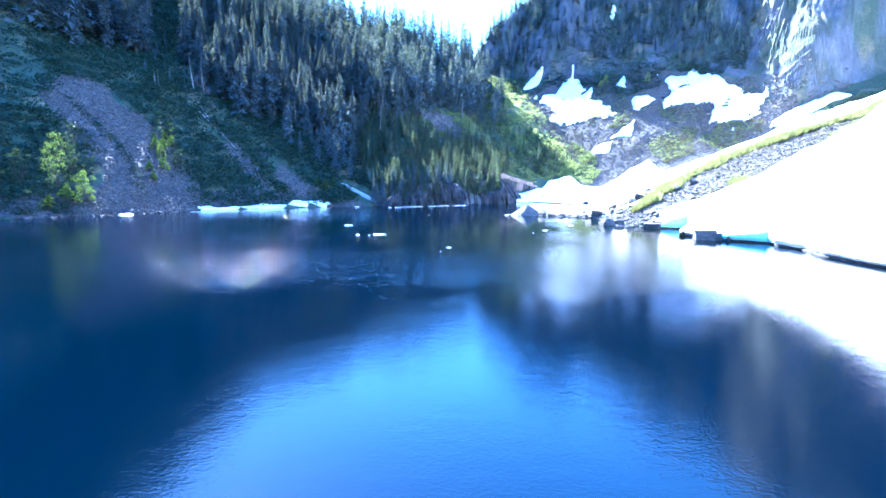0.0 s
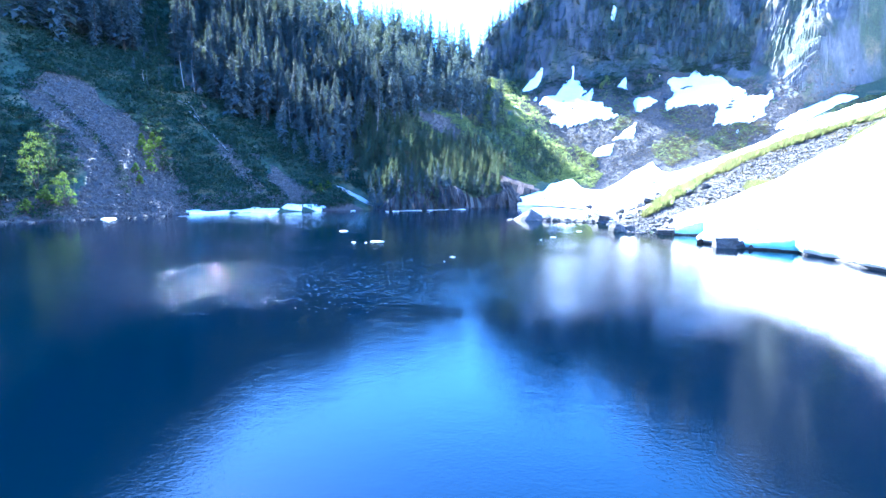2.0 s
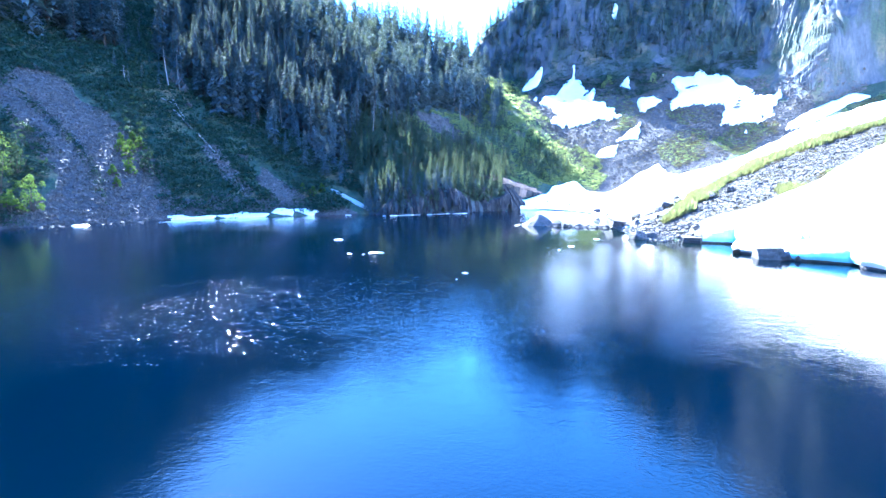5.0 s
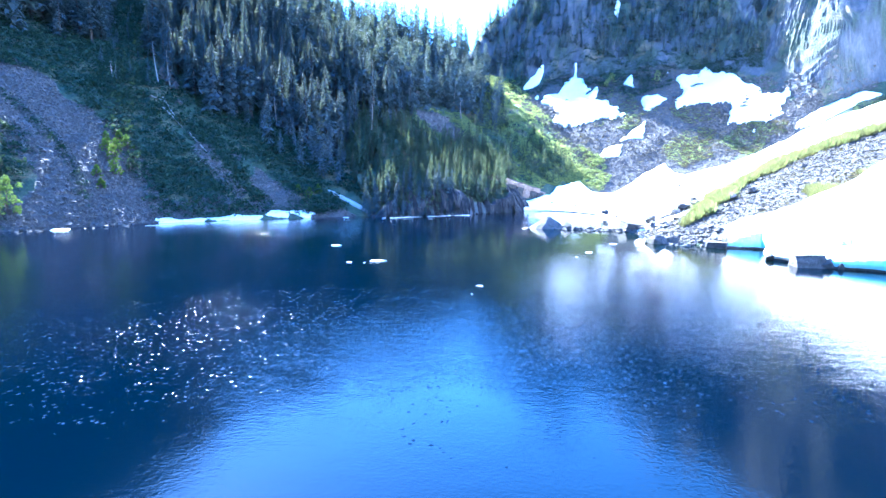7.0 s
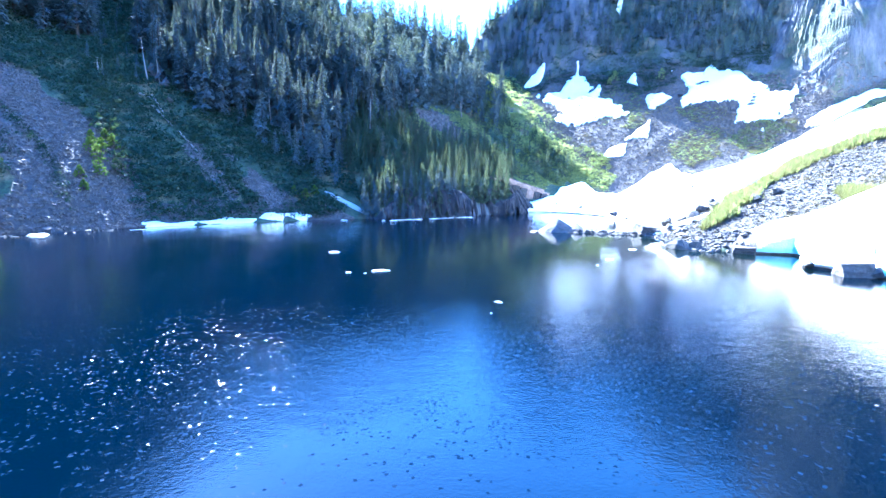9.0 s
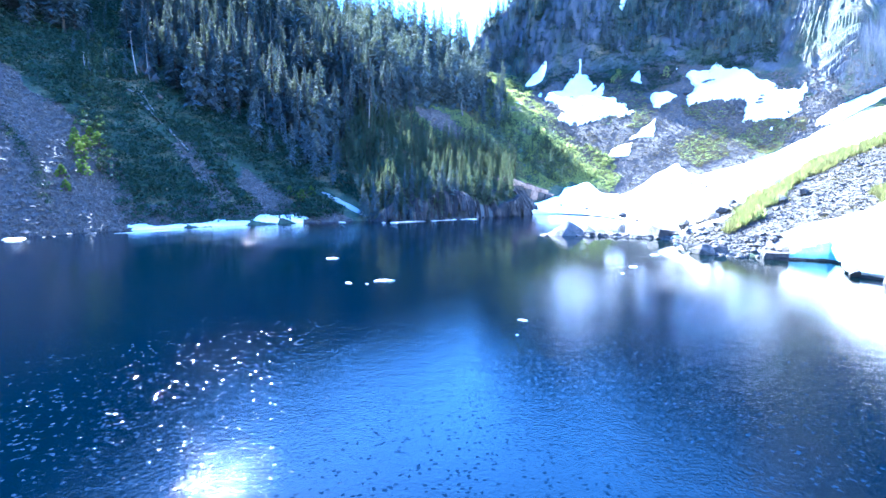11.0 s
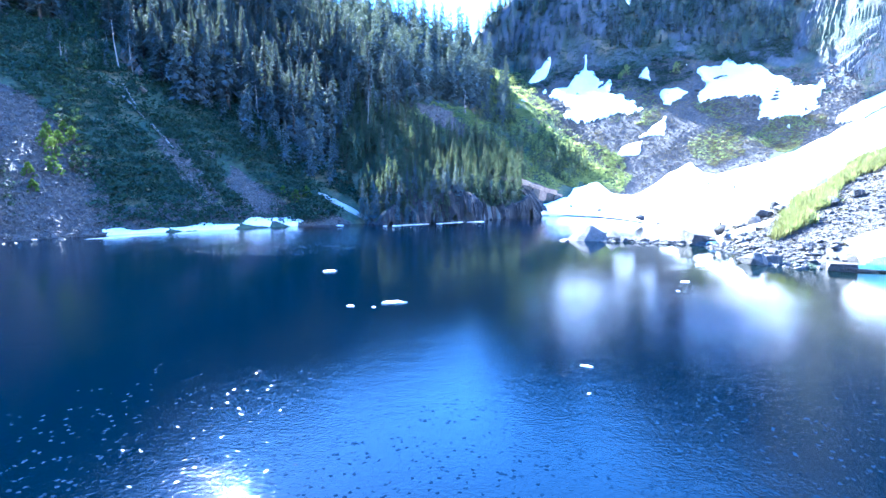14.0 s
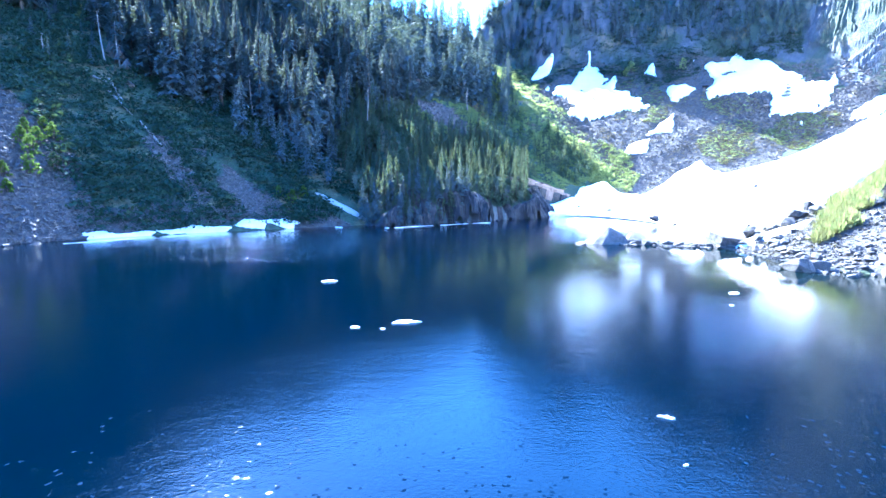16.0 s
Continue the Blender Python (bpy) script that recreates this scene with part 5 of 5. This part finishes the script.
# ---- broad-leaved trees and bushes ----
def leafy_tree(name, seed, h, material, x, y, label, category, group=""):
    """A many-stemmed small tree: bent stems and a crown of separate leaf clumps with gaps."""
    r = random.Random(seed)
    root = new(name)
    base = Vector((x, y, float(height(x, y)) - 0.2))
    root.location = base
    tagged(root, label, category, group)
    tips = []
    for k in range(5):
        stem = child("stem", cone_mesh("stem", h * r.uniform(0.6, 0.9), 0.11, 0.02, 6, BARK, h * 0.06), root)
        e = Euler((radians(r.uniform(-20, 20)), radians(r.uniform(-20, 20)), r.uniform(0, 6.28)))
        stem.rotation_euler = e
        for u in (0.5, 0.7, 0.85, 1.0):
            p = Vector((0, 0, h * 0.8 * u))
            p.rotate(e)
            tips.append(p)
    quads = []
    boughs = []
    for _ in range(46):
        u, a = r.uniform(0.08, 1.0), r.uniform(0, 6.28)
        reach = h * ((0.3 if h > 6 else 0.46) * (1 - u) ** 0.7 + 0.03) * math.sqrt(r.uniform(0.2, 1))
        boughs.append(Vector((math.cos(a) * reach, math.sin(a) * reach, u * h * 0.97)))
    for p in tips[::3] + boughs:
        size = h * r.uniform(0.035, 0.085)
        for _ in range(34):
            d = Vector((r.gauss(0, 1), r.gauss(0, 1), r.gauss(0, 0.7))).normalized() * size * r.uniform(0.5, 1.1)
            u = Vector((r.gauss(0, 1), r.gauss(0, 1), r.gauss(0, 1))).normalized()
            v = u.cross(Vector((r.gauss(0, 1), r.gauss(0, 1), r.gauss(0, 1)))).normalized()
            s = r.uniform(0.08, 0.17)
            c = p + d
            quads.append((c - u * s, c + v * s * 0.6, c + u * s, c - v * s * 0.6))
    v = np.array([[tuple(p) for p in q] for q in quads], np.float32).reshape(-1, 3)
    child("crown", mesh_from("crown", v, np.arange(len(v)).reshape(-1, 4), material), root)
    return root


# Alders out of the sun take the darker SHRUB leaves, shade set by colour
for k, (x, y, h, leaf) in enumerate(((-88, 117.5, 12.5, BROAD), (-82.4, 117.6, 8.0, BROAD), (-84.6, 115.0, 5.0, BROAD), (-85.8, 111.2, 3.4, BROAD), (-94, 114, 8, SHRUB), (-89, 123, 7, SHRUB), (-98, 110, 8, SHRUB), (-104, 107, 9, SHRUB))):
    leafy_tree("alder_tree", 100 + k, h, leaf, x, y, "bright green broad-leaved tree on the lake shore" if leaf == BROAD else "broad-leaved shore tree with leaf colour darkened for shade", "alder tree", "alders on the lake shore")
for k, (x, y, h) in enumerate(((-77, 142, 4.2), (-79.5, 146, 4.5), (-81, 150, 3.6), (-83, 155, 3.2), (-75.5, 146, 3.8), (-78.5, 138, 3.0), (-82, 147.5, 3.6), (-84.5, 152, 3.0), (-80, 153, 4.0), (-76.5, 136, 2.4))):
    leafy_tree("bush", 120 + k, h, BROAD if k != 4 else SHRUB, x, y, "yellow-green leafy bush growing on the scree", "bush", "bushes on the scree")
for k, (x, y, h) in enumerate(((-37, 163, 3.4), (-35, 166, 3.0), (-40, 164, 2.6))):
    leafy_tree("bush", 130 + k, h, BROAD, x, y, "sunlit green bush above the shore", "bush", "bushes above the shore")
for k, (x, y, h) in enumerate(((91, 288, 6), (110, 277, 6), (88, 287, 4))):
    leafy_tree("bush", 140 + k, h, MEADOW, x, y, "round green bush under the headwall", "bush", "bushes under the headwall")


# ---- dead wood ----
def snag(x, y, h, seed):
    r = random.Random(seed)
    root = new("dead_tree")
    root.location, root.rotation_euler = (x, y, float(height(x, y)) - 0.2), (radians(r.gauss(0, 3)), radians(r.gauss(0, 3)), r.uniform(0, 6))
    tagged(root, "bleached bare dead conifer trunk on the slope", "dead tree", "dead trees on the slope")
    bole = child("trunk", cone_mesh("trunk", h * 0.8, 0.24, 0.05, 7, BLEACHED, 0.4), root)
    for _ in range(7):
        b = child("branch", cone_mesh("branch", r.uniform(0.6, 1.8), 0.06, 0.015, 5, BLEACHED, 0.1), bole)
        b.location, b.rotation_euler = (0, 0, h * r.uniform(0.35, 0.95)), (radians(r.uniform(60, 110)), 0, r.uniform(0, 6.28))


for k, (x, y, h) in enumerate(((-97, 178, 6), (-15, 248, 15), (-12.5, 249, 13), (-88, 186, 16), (-85, 187, 14), (11, 252, 9), (-53, 190, 12), (8, 265, 13), (26, 300, 16), (-24, 205, 12))):
    snag(x, y, h, 200 + k)
for k, (x0, y0, x1, y1) in enumerate(((-82, 176, -75, 172), (-84, 180, -78, 174.5), (-73, 171, -66, 166), (-89, 178, -84, 179), (-62, 128, -64.5, 131))):
    a, b = Vector((x0, y0, float(height(x0, y0)) + 0.35)), Vector((x1, y1, float(height(x1, y1)) + 0.35))
    ob = new("log", cone_mesh("log", (b - a).length, 0.3, 0.16, 8, BLEACHED, 0.15))
    ob.matrix_world = Matrix.Translation(a) @ (b - a).to_track_quat("Z", "Y").to_matrix().to_4x4()
    tagged(ob, "bleached fallen log lying on the slope", "log", "fallen logs")


# ---- drifting ice ----
def floe(x, y, length, width, turn, seed):
    r = random.Random(seed)
    bm = bmesh.new()
    n = 22
    rim = []
    for k in range(n):
        a = 2 * math.pi * k / n
        q = 1 + 0.45 * r.uniform(-1, 0.6)
        rim.append((length / 2 * math.cos(a) * q, width / 2 * math.sin(a) * q))
    low = [bm.verts.new((px, py, -0.12)) for px, py in rim]
    top = [bm.verts.new((px * 0.93, py * 0.9, 0.02 + r.uniform(0, 0.14) * min(1, width))) for px, py in rim]
    mid = bm.verts.new((r.uniform(-0.1, 0.1) * length, 0, 0.04 + r.uniform(0.0, 0.06)))
    for k in range(n):
        j = (k + 1) % n
        bm.faces.new((low[k], low[j], top[j], top[k]))
        bm.faces.new((top[k], top[j], mid))
    bm.faces.new(low[::-1])
    me = bpy.data.meshes.new("ice_floe")
    bm.to_mesh(me)
    bm.free()
    me.materials.append(SNOW)
    ob = new("ice_floe", me)
    ob.matrix_world = pose(x, y, 0.02, 0, 0, turn)
    tagged(ob, "small white ice floe drifting on the lake", "ice floe", "drifting ice floes")


for k, (x, y, a, b, t) in enumerate(((-10.1, 83.8, 2.1, 0.7, 8), (-13.5, 82.6, 0.6, 0.4, 0), (-11.6, 82.2, 0.3, 0.2, 0), (-17.9, 98.6, 1.5, 0.8, 20), (1.3, 68.8, 0.7, 0.25, -25), (19.6, 92.4, 1.0, 0.6, 0), (27, 102.7, 1.0, 0.6, 0), (0.2, 65.2, 0.2, 0.12, 0), (-26, 158, 1.6, 0.7, 0), (-15.5, 157, 1.0, 0.5, 10), (-13, 157.5, 1.8, 0.7, 10), (-3, 164, 1.4, 0.6, 0), (8, 170.5, 1.8, 0.8, 20), (2.5, 169, 0.8, 0.5, 0), (16.5, 88, 0.4, 0.3, 0), (-9, 161.2, 9, 0.14, 31), (0, 166.6, 7, 0.12, 32), (6.5, 170.8, 5, 0.12, 34), (-60, 133, 11, 0.2, 46), (-50, 142, 8, 0.15, 38))):
    floe(x, y, a, b, t, 300 + k)
